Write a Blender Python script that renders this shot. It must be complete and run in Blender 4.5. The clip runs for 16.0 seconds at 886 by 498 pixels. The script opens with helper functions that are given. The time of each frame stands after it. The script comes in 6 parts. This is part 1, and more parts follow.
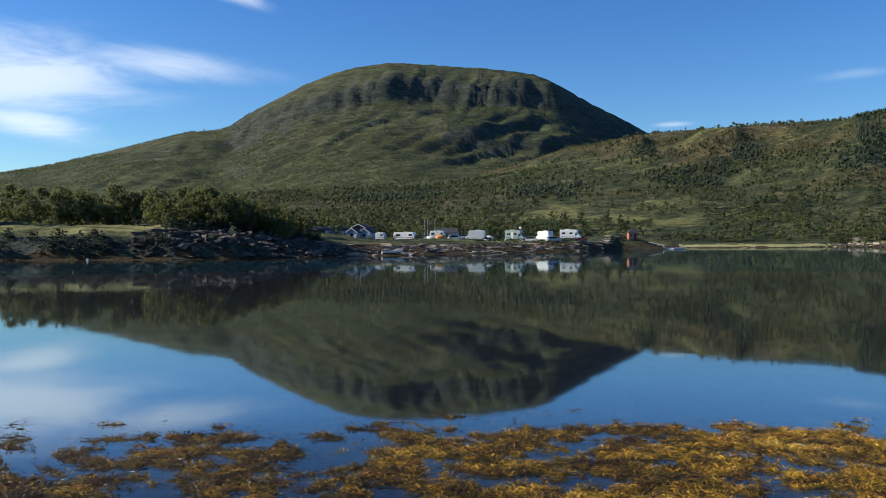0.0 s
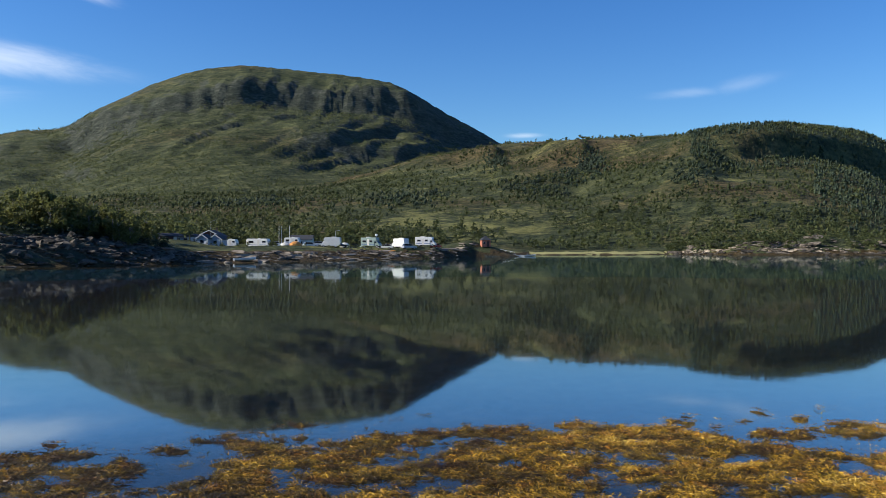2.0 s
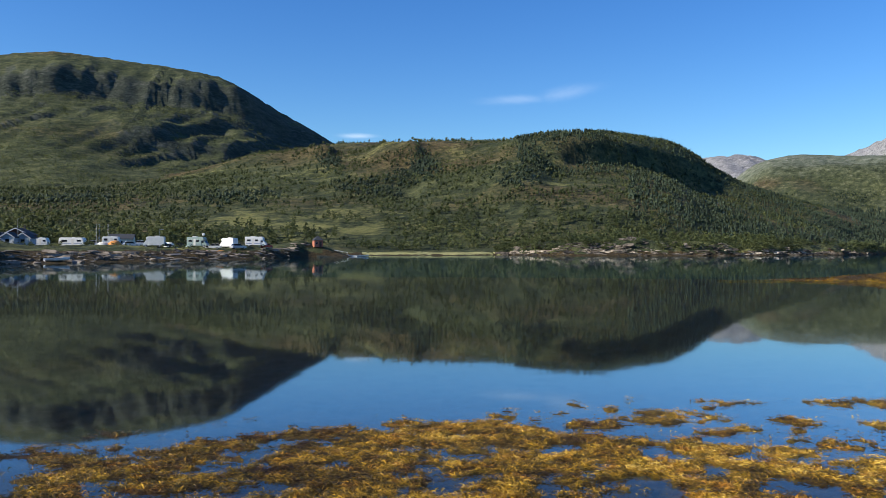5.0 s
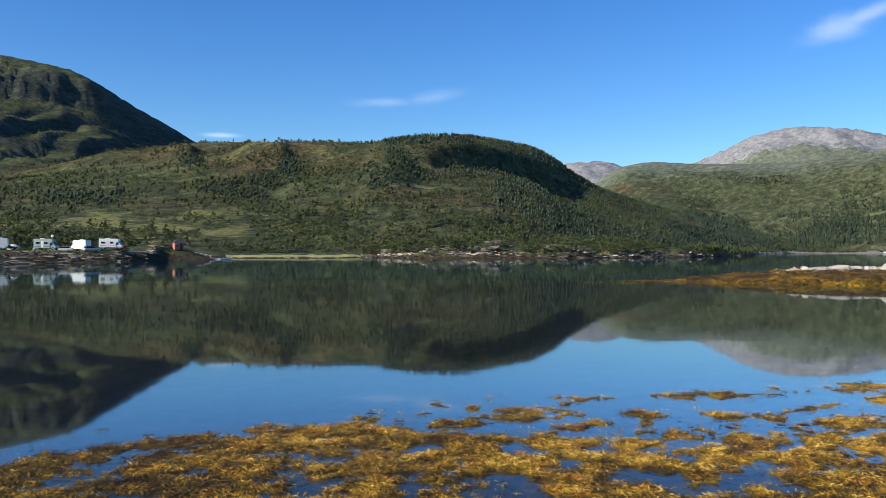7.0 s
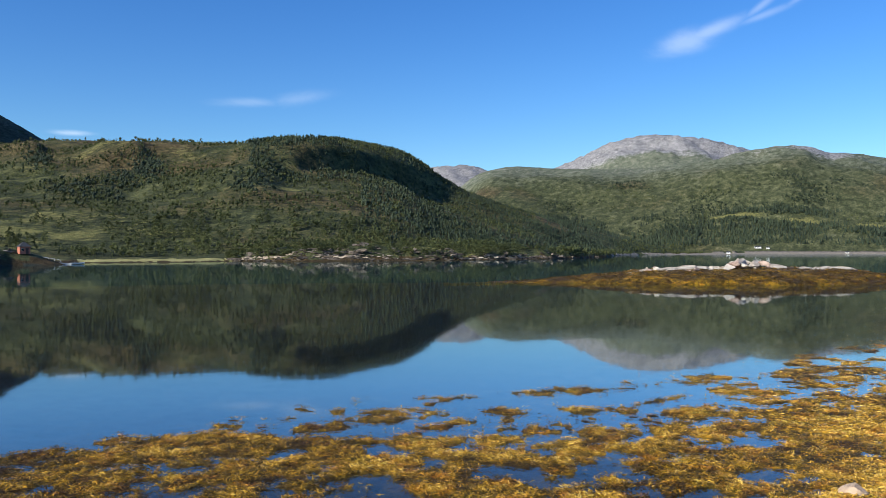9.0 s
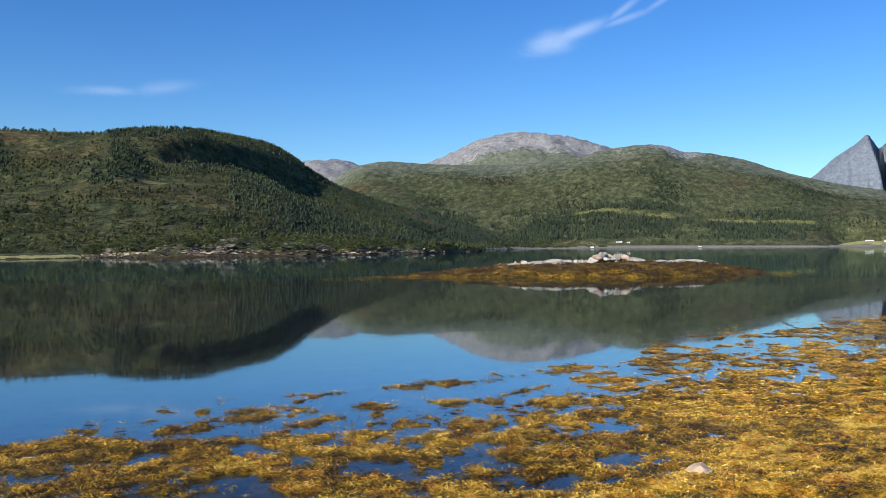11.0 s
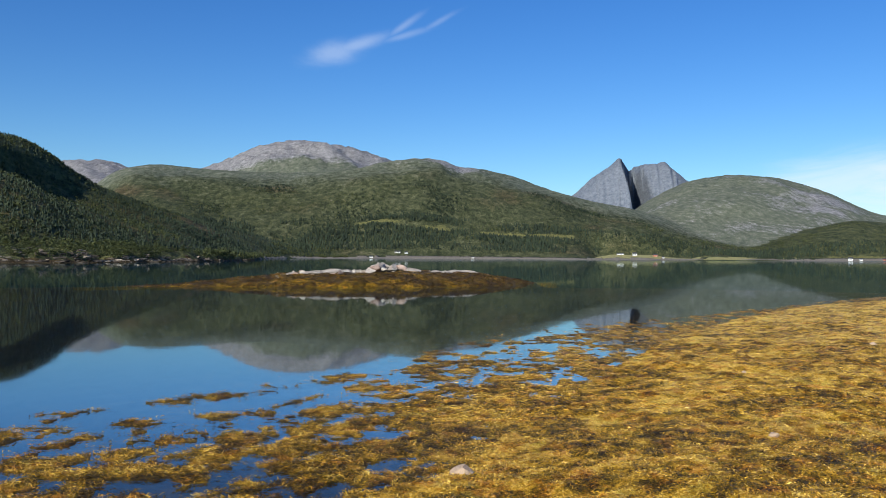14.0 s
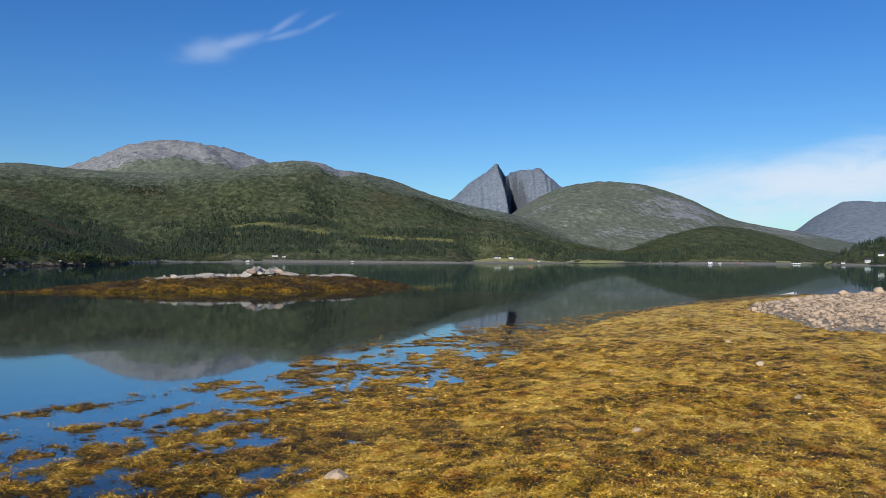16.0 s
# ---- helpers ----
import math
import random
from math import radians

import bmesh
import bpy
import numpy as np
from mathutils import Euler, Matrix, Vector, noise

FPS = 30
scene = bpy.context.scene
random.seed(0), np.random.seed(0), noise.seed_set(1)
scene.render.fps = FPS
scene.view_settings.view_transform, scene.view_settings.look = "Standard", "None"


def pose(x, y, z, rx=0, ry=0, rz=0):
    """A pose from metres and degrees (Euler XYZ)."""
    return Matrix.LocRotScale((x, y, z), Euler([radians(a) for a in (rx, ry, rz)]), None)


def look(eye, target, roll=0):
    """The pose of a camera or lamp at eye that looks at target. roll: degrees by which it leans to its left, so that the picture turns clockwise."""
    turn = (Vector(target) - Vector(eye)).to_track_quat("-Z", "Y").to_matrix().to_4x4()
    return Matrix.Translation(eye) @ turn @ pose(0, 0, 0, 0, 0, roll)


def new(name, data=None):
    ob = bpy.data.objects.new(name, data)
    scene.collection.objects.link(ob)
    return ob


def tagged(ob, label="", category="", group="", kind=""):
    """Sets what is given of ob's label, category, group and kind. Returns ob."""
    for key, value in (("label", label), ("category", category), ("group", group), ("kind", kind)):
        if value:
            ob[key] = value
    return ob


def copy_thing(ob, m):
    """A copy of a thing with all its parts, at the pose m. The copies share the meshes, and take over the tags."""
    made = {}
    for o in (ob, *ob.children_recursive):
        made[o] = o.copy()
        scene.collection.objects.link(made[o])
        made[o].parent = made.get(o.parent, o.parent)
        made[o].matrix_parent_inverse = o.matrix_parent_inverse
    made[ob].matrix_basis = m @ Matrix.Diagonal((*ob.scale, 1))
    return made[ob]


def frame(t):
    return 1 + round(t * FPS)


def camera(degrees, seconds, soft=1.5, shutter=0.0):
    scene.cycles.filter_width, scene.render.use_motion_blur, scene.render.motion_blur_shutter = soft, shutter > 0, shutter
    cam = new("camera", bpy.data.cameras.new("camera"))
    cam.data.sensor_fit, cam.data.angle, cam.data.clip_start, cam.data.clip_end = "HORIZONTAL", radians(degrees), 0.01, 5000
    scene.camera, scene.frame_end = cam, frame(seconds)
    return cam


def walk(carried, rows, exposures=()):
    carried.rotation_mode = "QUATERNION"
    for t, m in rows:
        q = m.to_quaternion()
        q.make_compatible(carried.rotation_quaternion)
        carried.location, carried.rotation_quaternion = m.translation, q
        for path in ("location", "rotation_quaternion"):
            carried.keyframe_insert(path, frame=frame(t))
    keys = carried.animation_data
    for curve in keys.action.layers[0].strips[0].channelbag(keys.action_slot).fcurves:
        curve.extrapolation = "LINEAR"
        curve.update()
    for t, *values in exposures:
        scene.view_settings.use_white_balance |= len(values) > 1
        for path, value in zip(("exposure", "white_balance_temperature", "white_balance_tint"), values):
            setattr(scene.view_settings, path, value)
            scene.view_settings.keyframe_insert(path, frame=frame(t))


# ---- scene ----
cam = camera(56.2, 16.0, soft=0.7)
EYE = 3.2
ROWS = [
    (0.0, -0.000, 0.000, 0.003, 0.00, -0.60, 0.20),
    (0.5, 0.019, -0.004, -0.000, -2.35, -0.61, 0.17),
    (1.0, 0.033, -0.015, -0.001, -5.36, -0.46, 0.07),
    (1.5, 0.055, -0.032, -0.004, -7.78, -0.35, 0.03),
    (2.0, 0.077, -0.041, -0.005, -9.91, -0.13, 0.06),
    (2.5, 0.087, -0.047, -0.003, -11.42, -0.14, 0.12),
    (3.0, 0.106, -0.060, -0.003, -13.36, -0.06, 0.01),
    (3.5, 0.116, -0.070, -0.002, -15.21, -0.10, 0.01),
    (4.0, 0.132, -0.081, -0.004, -17.75, -0.12, -0.15),
    (6.5, 0.165, -0.185, -0.003, -27.29, 0.01, 0.03),
    (7.0, 0.176, -0.219, -0.003, -30.50, 0.10, -0.13),
    (7.5, 0.183, -0.226, -0.002, -32.86, 0.22, -0.12),
    (8.0, 0.190, -0.251, 0.000, -35.15, 0.28, 0.20),
    (8.5, 0.202, -0.269, -0.004, -37.16, 0.32, 0.22),
    (9.0, 0.210, -0.294, -0.012, -39.60, 0.29, 0.16),
    (11.5, 0.250, -0.376, -0.005, -51.12, -0.09, 0.20),
    (12.0, 0.253, -0.398, 0.000, -54.08, 0.06, -0.17),
    (12.5, 0.248, -0.411, 0.004, -56.20, 0.29, -0.37),
    (13.0, 0.231, -0.446, 0.004, -58.61, 0.40, -0.39),
    (13.5, 0.225, -0.470, 0.005, -61.24, 0.54, -0.51),
    (14.0, 0.223, -0.493, 0.002, -63.52, 0.55, -0.32),
    (14.5, 0.218, -0.504, 0.004, -65.32, 0.64, -0.22),
    (15.0, 0.209, -0.530, 0.000, -67.29, 0.77, -0.24),
    (15.5, 0.209, -0.541, 0.001, -69.50, 0.76, -0.21),
    (16.0, 0.211, -0.564, 0.002, -71.83, 0.84, -0.24),
]
walk(cam, [(t, pose(x, y, EYE + z, 90 + pitch, roll, yaw)) for t, x, y, z, yaw, pitch, roll in ROWS],
     [(0.0, 0.50, 6500, 10), (3.5, 0.62, 6480, 10), (7.0, 0.66, 6400, 10), (9.0, 0.60, 6350, 10), (11.5, 0.49, 6320, 10), (12.5, 0.45, 6300, 10),
      (13.0, 0.31, 6290, 10), (14.0, 0.23, 6250, 10), (15.0, 0.15, 6200, 10), (16.0, -0.03, 6100, 10)])

# ---------------------------------------------------------------- light
SUN_AZ, SUN_EL = -87.0, 27.0          # bearing clockwise from +y, height, degrees


def bearing_vec(az, el=0.0):
    a, e = radians(az), radians(el)
    return Vector((math.sin(a) * math.cos(e), math.cos(a) * math.cos(e), math.sin(e)))


sun = new("sun", bpy.data.lights.new("sun", "SUN"))
sun.data.energy, sun.data.angle, sun.data.color = 4.8, radians(0.53), (1.0, 0.93, 0.82)
sun.matrix_world = look(bearing_vec(SUN_AZ, SUN_EL) * 100, (0, 0, 0))

world = bpy.data.worlds.new("sky")
scene.world = world
world.use_nodes = True


class Nodes:
    """Small helper for node trees."""

    def __init__(self, tree):
        self.tree = tree
        tree.nodes.clear()

    def add(self, kind, **props):
        n = self.tree.nodes.new(kind)
        for key, value in props.items():
            setattr(n, key, value)
        return n

    def link(self, a, b):
        self.tree.links.new(a, b)

    def put(self, socket, value):
        if isinstance(value, bpy.types.NodeSocket):
            self.link(value, socket)
        else:
            socket.default_value = value

    def math(self, op, a, b=0.0, c=0.0, clamp=False):
        n = self.add("ShaderNodeMath", operation=op, use_clamp=clamp)
        for s, v in zip(n.inputs, (a, b, c)):
            self.put(s, v)
        return n.outputs[0]

    def noise(self, vec, scale, detail=4.0, rough=0.55, lac=2.0, dist=0.0):
        n = self.add("ShaderNodeTexNoise")
        self.put(n.inputs["Vector"], vec)
        n.inputs["Scale"].default_value = scale
        n.inputs["Detail"].default_value = detail
        n.inputs["Roughness"].default_value = rough
        n.inputs["Lacunarity"].default_value = lac
        n.inputs["Distortion"].default_value = dist
        return n.outputs[0]

    def ramp(self, fac, stops, interp="LINEAR"):
        n = self.add("ShaderNodeValToRGB")
        n.color_ramp.interpolation = interp
        els = n.color_ramp.elements
        while len(els) < len(stops):
            els.new(0.5)
        for e, (pos, col) in zip(els, stops):
            e.position = pos
            e.color = (*col, 1.0) if len(col) == 3 else col
        self.put(n.inputs[0], fac)
        return n.outputs[0]

    def span(self, fac, a, b, lo=0.0, hi=1.0):
        n = self.add("ShaderNodeMapRange", interpolation_type="SMOOTHSTEP")
        self.put(n.inputs[0], fac)
        for i, v in enumerate((a, b, lo, hi)):
            n.inputs[1 + i].default_value = v
        return n.outputs[0]

    def mix(self, fac, a, b, blend="MIX"):
        n = self.add("ShaderNodeMix", data_type="RGBA", blend_type=blend)
        self.put(n.inputs[0], fac)
        self.put(n.inputs[6], (*a, 1.0) if isinstance(a, tuple) else a)
        self.put(n.inputs[7], (*b, 1.0) if isinstance(b, tuple) else b)
        return n.outputs[2]

    def attr(self, name):
        return self.add("ShaderNodeAttribute", attribute_name=name).outputs["Fac"]

    def mapping(self, vec, scale=(1, 1, 1), rot=(0, 0, 0), loc=(0, 0, 0)):
        n = self.add("ShaderNodeMapping")
        self.put(n.inputs[0], vec)
        n.inputs["Scale"].default_value = scale
        n.inputs["Rotation"].default_value = rot
        n.inputs["Location"].default_value = loc
        return n.outputs[0]

    def bump(self, height, strength=0.5, dist=0.05):
        n = self.add("ShaderNodeBump")
        n.inputs["Strength"].default_value = strength
        n.inputs["Distance"].default_value = dist
        self.put(n.inputs["Height"], height)
        return n.outputs[0]


def build_sky():
    n = Nodes(world.node_tree)
    sky = n.add("ShaderNodeTexSky", sky_type="NISHITA")
    sky.sun_disc = False
    sky.sun_elevation, sky.sun_rotation = radians(SUN_EL), radians(SUN_AZ)
    sky.altitude, sky.air_density, sky.dust_density, sky.ozone_density = 0.0, 1.0, 0.3, 4.0
    vec = n.add("ShaderNodeTexCoord").outputs["Generated"]
    total = None
    # cirrus: bearing, height, half width, half height, slant, strength, streak stretch
    for az, el, wa, we, slant, amount, stretch in (
            (-27.5, 10.2, 14.0, 4.6, 4.0, 0.62, 4.0),
            (-13.5, 15.9, 3.6, 0.9, -12.0, 0.40, 3.5),
            (-18.5, 11.4, 10.5, 1.7, -3.0, 0.46, 5.0),
            (-26.5, 7.3, 7.0, 1.6, -6.0, 0.60, 4.0),
            (26.6, 10.1, 4.0, 0.6, 2.0, 0.13, 3.5),
            (29.6, 10.4, 4.0, 0.8, 10.0, 0.12, 3.0),
            (15.5, 7.6, 2.4, 0.35, 0.0, 0.35, 4.0),
            (55.9, 13.7, 3.5, 1.35, 14.0, 0.25, 3.0),
            (57.6, 14.3, 4.2, 0.85, 18.0, 0.26, 3.0),
            (60.6, 15.5, 2.9, 0.46, 34.0, 0.18, 3.0),
            (60.6, 14.9, 3.6, 0.44, 16.0, 0.16, 3.0),
            (63.2, 15.9, 3.0, 0.38, 29.0, 0.13, 3.0),
            (97.0, 5.0, 19.0, 4.2, 6.0, 0.85, 3.0),
            (90.0, 4.8, 16.0, 3.2, 7.0, 0.55, 4.0)):
        f = bearing_vec(az, el)
        right = bearing_vec(az + 90)
        up = right.cross(f)
        s = radians(slant)
        ax = right * math.cos(s) + up * math.sin(s)
        ay = up * math.cos(s) - right * math.sin(s)

        def dot(v):
            d = n.add("ShaderNodeVectorMath", operation="DOT_PRODUCT")
            n.link(vec, d.inputs[0])
            d.inputs[1].default_value = v
            return d.outputs["Value"]

        u, v, w = dot(ax), dot(ay), dot(f)
        comb = n.add("ShaderNodeCombineXYZ")
        n.put(comb.inputs[0], n.math("DIVIDE", u, radians(wa)))
        n.put(comb.inputs[1], n.math("DIVIDE", v, radians(we)))
        uv = comb.outputs[0]
        ln = n.add("ShaderNodeVectorMath", operation="LENGTH")
        n.link(uv, ln.inputs[0])
        body = n.math("SUBTRACT", 1.0, ln.outputs["Value"], clamp=True)
        flow = n.add("ShaderNodeCombineXYZ")
        n.put(flow.inputs[0], n.math("MULTIPLY", u, 1.0 / stretch))
        n.put(flow.inputs[1], v)
        n.put(flow.inputs[2], az)
        big = n.noise(flow.outputs[0], 26.0, 6.0, 0.62, dist=0.6)
        wisp = n.span(n.math("ADD", big, n.math("MULTIPLY", body, 0.55)), 0.52, 1.05)
        one = n.math("MULTIPLY", n.math("MULTIPLY", wisp, n.span(body, 0.0, 0.9)), amount * 1.15)
        one = n.math("MULTIPLY", one, n.math("GREATER_THAN", w, 0.0))
        total = one if total is None else n.math("MAXIMUM", total, one)
    deep = n.add("ShaderNodeHueSaturation")
    deep.inputs["Hue"].default_value = 0.514
    deep.inputs["Saturation"].default_value = 1.26
    n.link(sky.outputs[0], deep.inputs["Color"])
    clear = n.mix(1.0, deep.outputs[0], (0.83, 1.01, 1.04), "MULTIPLY")
    colour = n.mix(n.math("MULTIPLY", total, 0.9), clear, (7.6, 8.2, 8.9))
    bg = n.add("ShaderNodeBackground")
    n.link(colour, bg.inputs[0])
    bg.inputs[1].default_value = 0.10
    out = n.add("ShaderNodeOutputWorld")
    n.link(bg.outputs[0], out.inputs[0])


build_sky()

# ---------------------------------------------------------------- plan of the land
rng = np.random.default_rng(7)


def lattice(ix, iy, seed):
    h = (ix.astype(np.int64) * 374761393 + iy.astype(np.int64) * 668265263 + seed * 974634721) & 0x7FFFFFFF
    h = ((h ^ (h >> 13)) * 1274126177) & 0x7FFFFFFF
    return ((h ^ (h >> 16)) & 0xFFFF) / 65535.0


def vnoise(x, y, seed=0):
    ix, iy = np.floor(x), np.floor(y)
    fx, fy = x - ix, y - iy
    fx, fy = fx * fx * (3 - 2 * fx), fy * fy * (3 - 2 * fy)
    a, b = lattice(ix, iy, seed), lattice(ix + 1, iy, seed)
    c, d = lattice(ix, iy + 1, seed), lattice(ix + 1, iy + 1, seed)
    return (a + (b - a) * fx) * (1 - fy) + (c + (d - c) * fx) * fy


def fbm(x, y, octaves=4, seed=0, gain=0.5):
    total, amp, norm = 0.0, 1.0, 0.0
    for k in range(octaves):
        total = total + amp * vnoise(x * 2 ** k + 17.3 * k, y * 2 ** k - 9.1 * k, seed + k)
        norm += amp
        amp *= gain
    return total / norm * 2 - 1


def smooth(a, b, v):
    u = np.clip((v - a) / (b - a), 0, 1)
    return u * u * (3 - 2 * u)


def table(az, rows, k=1):
    rows = np.array(rows, float)
    return np.interp(az, rows[:, 0], rows[:, k])


# where the water ends on the far side, by bearing
FAR_SHORE = [(-180, 40), (-150, 60), (-120, 130), (-90, 200), (-60, 190), (-40, 170), (-28, 159), (-18, 152), (-12, 158),
             (-8.5, 166), (-3, 178), (0.6, 192), (8.4, 226), (11, 262), (12.8, 296), (15.3, 300), (16.2, 325), (22.8, 335),
             (25, 368), (28, 352), (31, 345), (36, 352), (39, 360), (43, 395), (47, 450), (49, 530), (50.9, 640), (51.6, 1000),
             (53, 1250), (56, 1320), (61, 1380), (79, 1500), (96, 1500), (97.5, 1150), (103, 1080), (112, 700), (125, 300), (140, 90), (180, 40)]
# bank: height and inland reach
BANK = [(-180, 4, 30), (-60, 5, 9), (-28, 7.0, 13), (-14, 6.6, 13), (-9, 4.6, 13), (-5, 3.3, 16), (6, 3.25, 16), (10.5, 3.2, 12),
        (13.2, 3.5, 9), (14.2, 1.6, 12), (16, 1.2, 25), (23, 1.6, 25), (27, 5.0, 18), (40, 5.5, 20), (46, 4.6, 22), (50.5, 2.0, 25), (54, 2.5, 60), (73.5, 2.5, 60), (75, 9, 38), (77.5, 9, 38), (79.8, 3, 60), (96, 3, 60),
        (100, 6, 80), (140, 4, 30), (180, 4, 30)]
# near water's edge, and the outer limit of the floating weed
NEAR_EDGE = [(-180, 400), (-130, 60), (-100, 16), (-70, 10), (-30, 9.0), (30, 9.2), (40, 9.6), (50, 9.2), (57, 9.4), (62, 10.2), (66, 11.2), (69, 13), (72, 16),
             (75, 20), (78, 26.5), (80, 33.5), (84, 45), (88, 60), (92, 71), (96, 86), (104, 96), (115, 130), (130, 260), (180, 400)]
WEED_EDGE = [(-180, 20), (-70, 16), (-28, 16.6), (-18, 16.0), (-10, 15.4), (3, 16.4), (13, 15.5), (19, 15.0), (26, 16.0), (38, 17.2), (49, 19.2), (57, 22),
             (62, 25), (67, 31), (73, 35.5), (76, 40), (82, 48.5), (86, 59), (90, 73), (95, 92), (104, 100), (120, 150), (180, 400)]

# ridges: skyline (bearing, elevation), crest distance by bearing, front foot, shape power, back length
RIDGES = {
    "dome": ([(-60, 2.2), (-45, 3.0), (-35, 3.7), (-28.1, 4.14), (-24.9, 4.87), (-21.7, 5.77), (-17.1, 7.15), (-14.6, 7.4), (-12.8, 8.7), (-10.9, 9.7), (-9.4, 10.5),
              (-7.5, 11.3), (-5.5, 11.8), (-3.2, 12.1), (-0.9, 11.93), (2.6, 11.7), (6.3, 11.25), (7.8, 10.6), (9.2, 9.68), (10.7, 8.85),
              (12.2, 8.12), (13.6, 7.25), (17, 5.5), (22, 3.5), (28, 1.0)],
             [(-60, 1500), (-28, 1500), (-14, 1560), (-3, 1650), (3, 1680), (8, 1790), (14, 1930), (28, 1930)], 560, 1.0, 900),
    "ridge": ([(-60, 1.0), (-28, 1.6), (-20, 2.3), (-14.6, 3.0), (-7.1, 3.6), (0.6, 4.2), (4.5, 5.0), (8.4, 6.2), (13.6, 7.05), (17.6, 7.25), (22.8, 7.40),
               (25.4, 7.35), (28.9, 7.75), (31.5, 7.85), (33.1, 7.65), (35.2, 7.3), (36.9, 6.95), (38.3, 6.2), (39.1, 5.4), (41.2, 4.2), (43.8, 3.2),
               (46.3, 2.5), (50.9, 1.35), (53.9, 0.3), (56, 0.0)],
              [(-60, 900), (-14, 950), (5, 1050), (14, 1200), (22, 1040), (29, 880), (33, 990), (38, 1240), (42, 1360), (50, 1420), (56, 1450)], 0, 0.8, 600),
    "far_fell": ([(35, 5.0), (38.1, 5.71), (38.9, 5.96), (40, 6.03), (41.1, 6.12), (42.1, 5.91), (43, 5.56), (46, 4.5), (50, 3)],
                 [(35, 3900), (50, 3900)], 2600, 0.7, 600),
    "bare_fell": ([(43, 4.2), (46.4, 5.49), (47.4, 5.82), (49.5, 6.73), (51, 7.45), (52.9, 7.84), (54.4, 7.86), (56.9, 7.57), (59.7, 6.72),
                   (62.4, 5.6), (66, 4), (72, 2)], [(43, 3400), (72, 3400)], 2100, 0.75, 900),
    "mid_hill": ([(38, 2.5), (40.5, 4.2), (41.3, 5.05), (42.6, 5.7), (44.5, 5.98), (47.4, 5.76), (49.8, 5.68), (52.9, 5.65), (56.8, 5.9), (59.5, 6.53),
                  (61.5, 6.8), (63.2, 6.78), (64.6, 6.2), (66.2, 6.1), (68.5, 5.53), (70.9, 4.62), (73.6, 3.85), (76.3, 3.35),
                  (78.7, 2.57), (80.2, 1.9), (82.5, 1.05), (86, 0.3)], [(38, 2300), (50, 2450), (60, 2350), (68, 2500), (76, 2250), (86, 2000)], 1440, 0.8, 600),
    "peak": ([(68, 2.2), (71.3, 3.53), (72.6, 4.4), (73.6, 5.37), (74.8, 6.14), (75.3, 6.6), (75.5, 6.78), (75.8, 6.45), (76.2, 5.87), (76.5, 6.14), (77.2, 6.26), (77.9, 6.32),
              (78.5, 6.43), (79, 5.93), (79.8, 5.23), (81, 4.37), (84, 2.5), (90, 1)], [(68, 4300), (75.4, 4150), (75.9, 4350), (76.3, 4620), (77.0, 4560), (78.5, 4450), (90, 4400)], 3300, 0.9, 300),
    "far_dome": ([(73, 1.2), (75.9, 2.77), (77.1, 3.7), (78.7, 4.58), (80.2, 5.23), (83, 5.5), (85.8, 5.15), (88.4, 4.2), (90.9, 2.83), (92.9, 2.37),
                  (94.9, 1.98), (98.5, 1.17), (102, 0.8)], [(73, 3000), (102, 3000)], 1750, 0.8, 900),
    "low_hill": ([(80, 0.2), (83.2, 0.72), (85.1, 1.22), (87.7, 1.97), (89.8, 2.45), (92.2, 2.17), (94.6, 1.45), (95.9, 0.9), (99, 0.3)],
                 [(80, 2050), (99, 2050)], 1540, 0.8, 500),
    "table_fell": ([(91, 1.0), (93.9, 1.63), (94.9, 2.05), (95.9, 2.86), (97.5, 3.78), (98.3, 3.86), (99.9, 3.71), (104, 3.9), (112, 3.4), (122, 2.5), (135, 1)],
                   [(91, 4200), (135, 4200)], 3000, 0.9, 500),
    "headland": ([(95.5, 0.0), (97, 0.2), (98.5, 1.0), (100, 1.38), (106, 2.4), (116, 4.0), (130, 5.0), (150, 5.0), (180, 4.0)],
                 [(95, 1350), (110, 1200), (130, 900), (180, 600)], 0, 0.8, 500),
    "back_hill": ([(-180, 4.0), (-150, 5.0), (-120, 4.5), (-90, 3.5), (-60, 2.0), (-45, 1.0)], [(-180, 600), (-100, 700), (-45, 800)], 0, 0.8, 500),
}


FOOT = [(-180, 80), (-120, 160), (-60, 260), (-28, 260), (0, 330), (12, 370), (25, 410), (38, 430), (45, 500), (48, 640), (50, 900), (52, 1200), (54, 1330), (57, 1370), (95, 1500), (98, 1170), (104, 1100), (130, 340), (180, 80)]
SPAN = np.arange(-200, 200.01, 0.05)


def rounded(rows, sigma):
    """A table made smooth along the bearing, so that it has no kinks."""
    rows = np.array(rows, float)
    v = np.interp(SPAN, rows[:, 0], rows[:, 1])
    k = np.arange(-int(3 * sigma / 0.05), int(3 * sigma / 0.05) + 1) * 0.05
    w = np.exp(-0.5 * (k / sigma) ** 2)
    pad = len(k) // 2
    return np.convolve(np.pad(v, pad, mode="edge"), w / w.sum(), mode="valid")


SMOOTHED = {key: (rounded(row[0], 0.03 if key == "peak" else 0.08 if key == "table_fell" else 0.45), rounded(row[1], 0.15 if key == "peak" else 3.0 if key == "dome" else 1.6)) for key, row in RIDGES.items()}
FOOT_LINE = rounded(FOOT, 2.5)


def front_shape(u, power):
    u = np.clip(u, 0, 1) ** power
    return 0.45 * u + 0.55 * u * u * (3 - 2 * u)


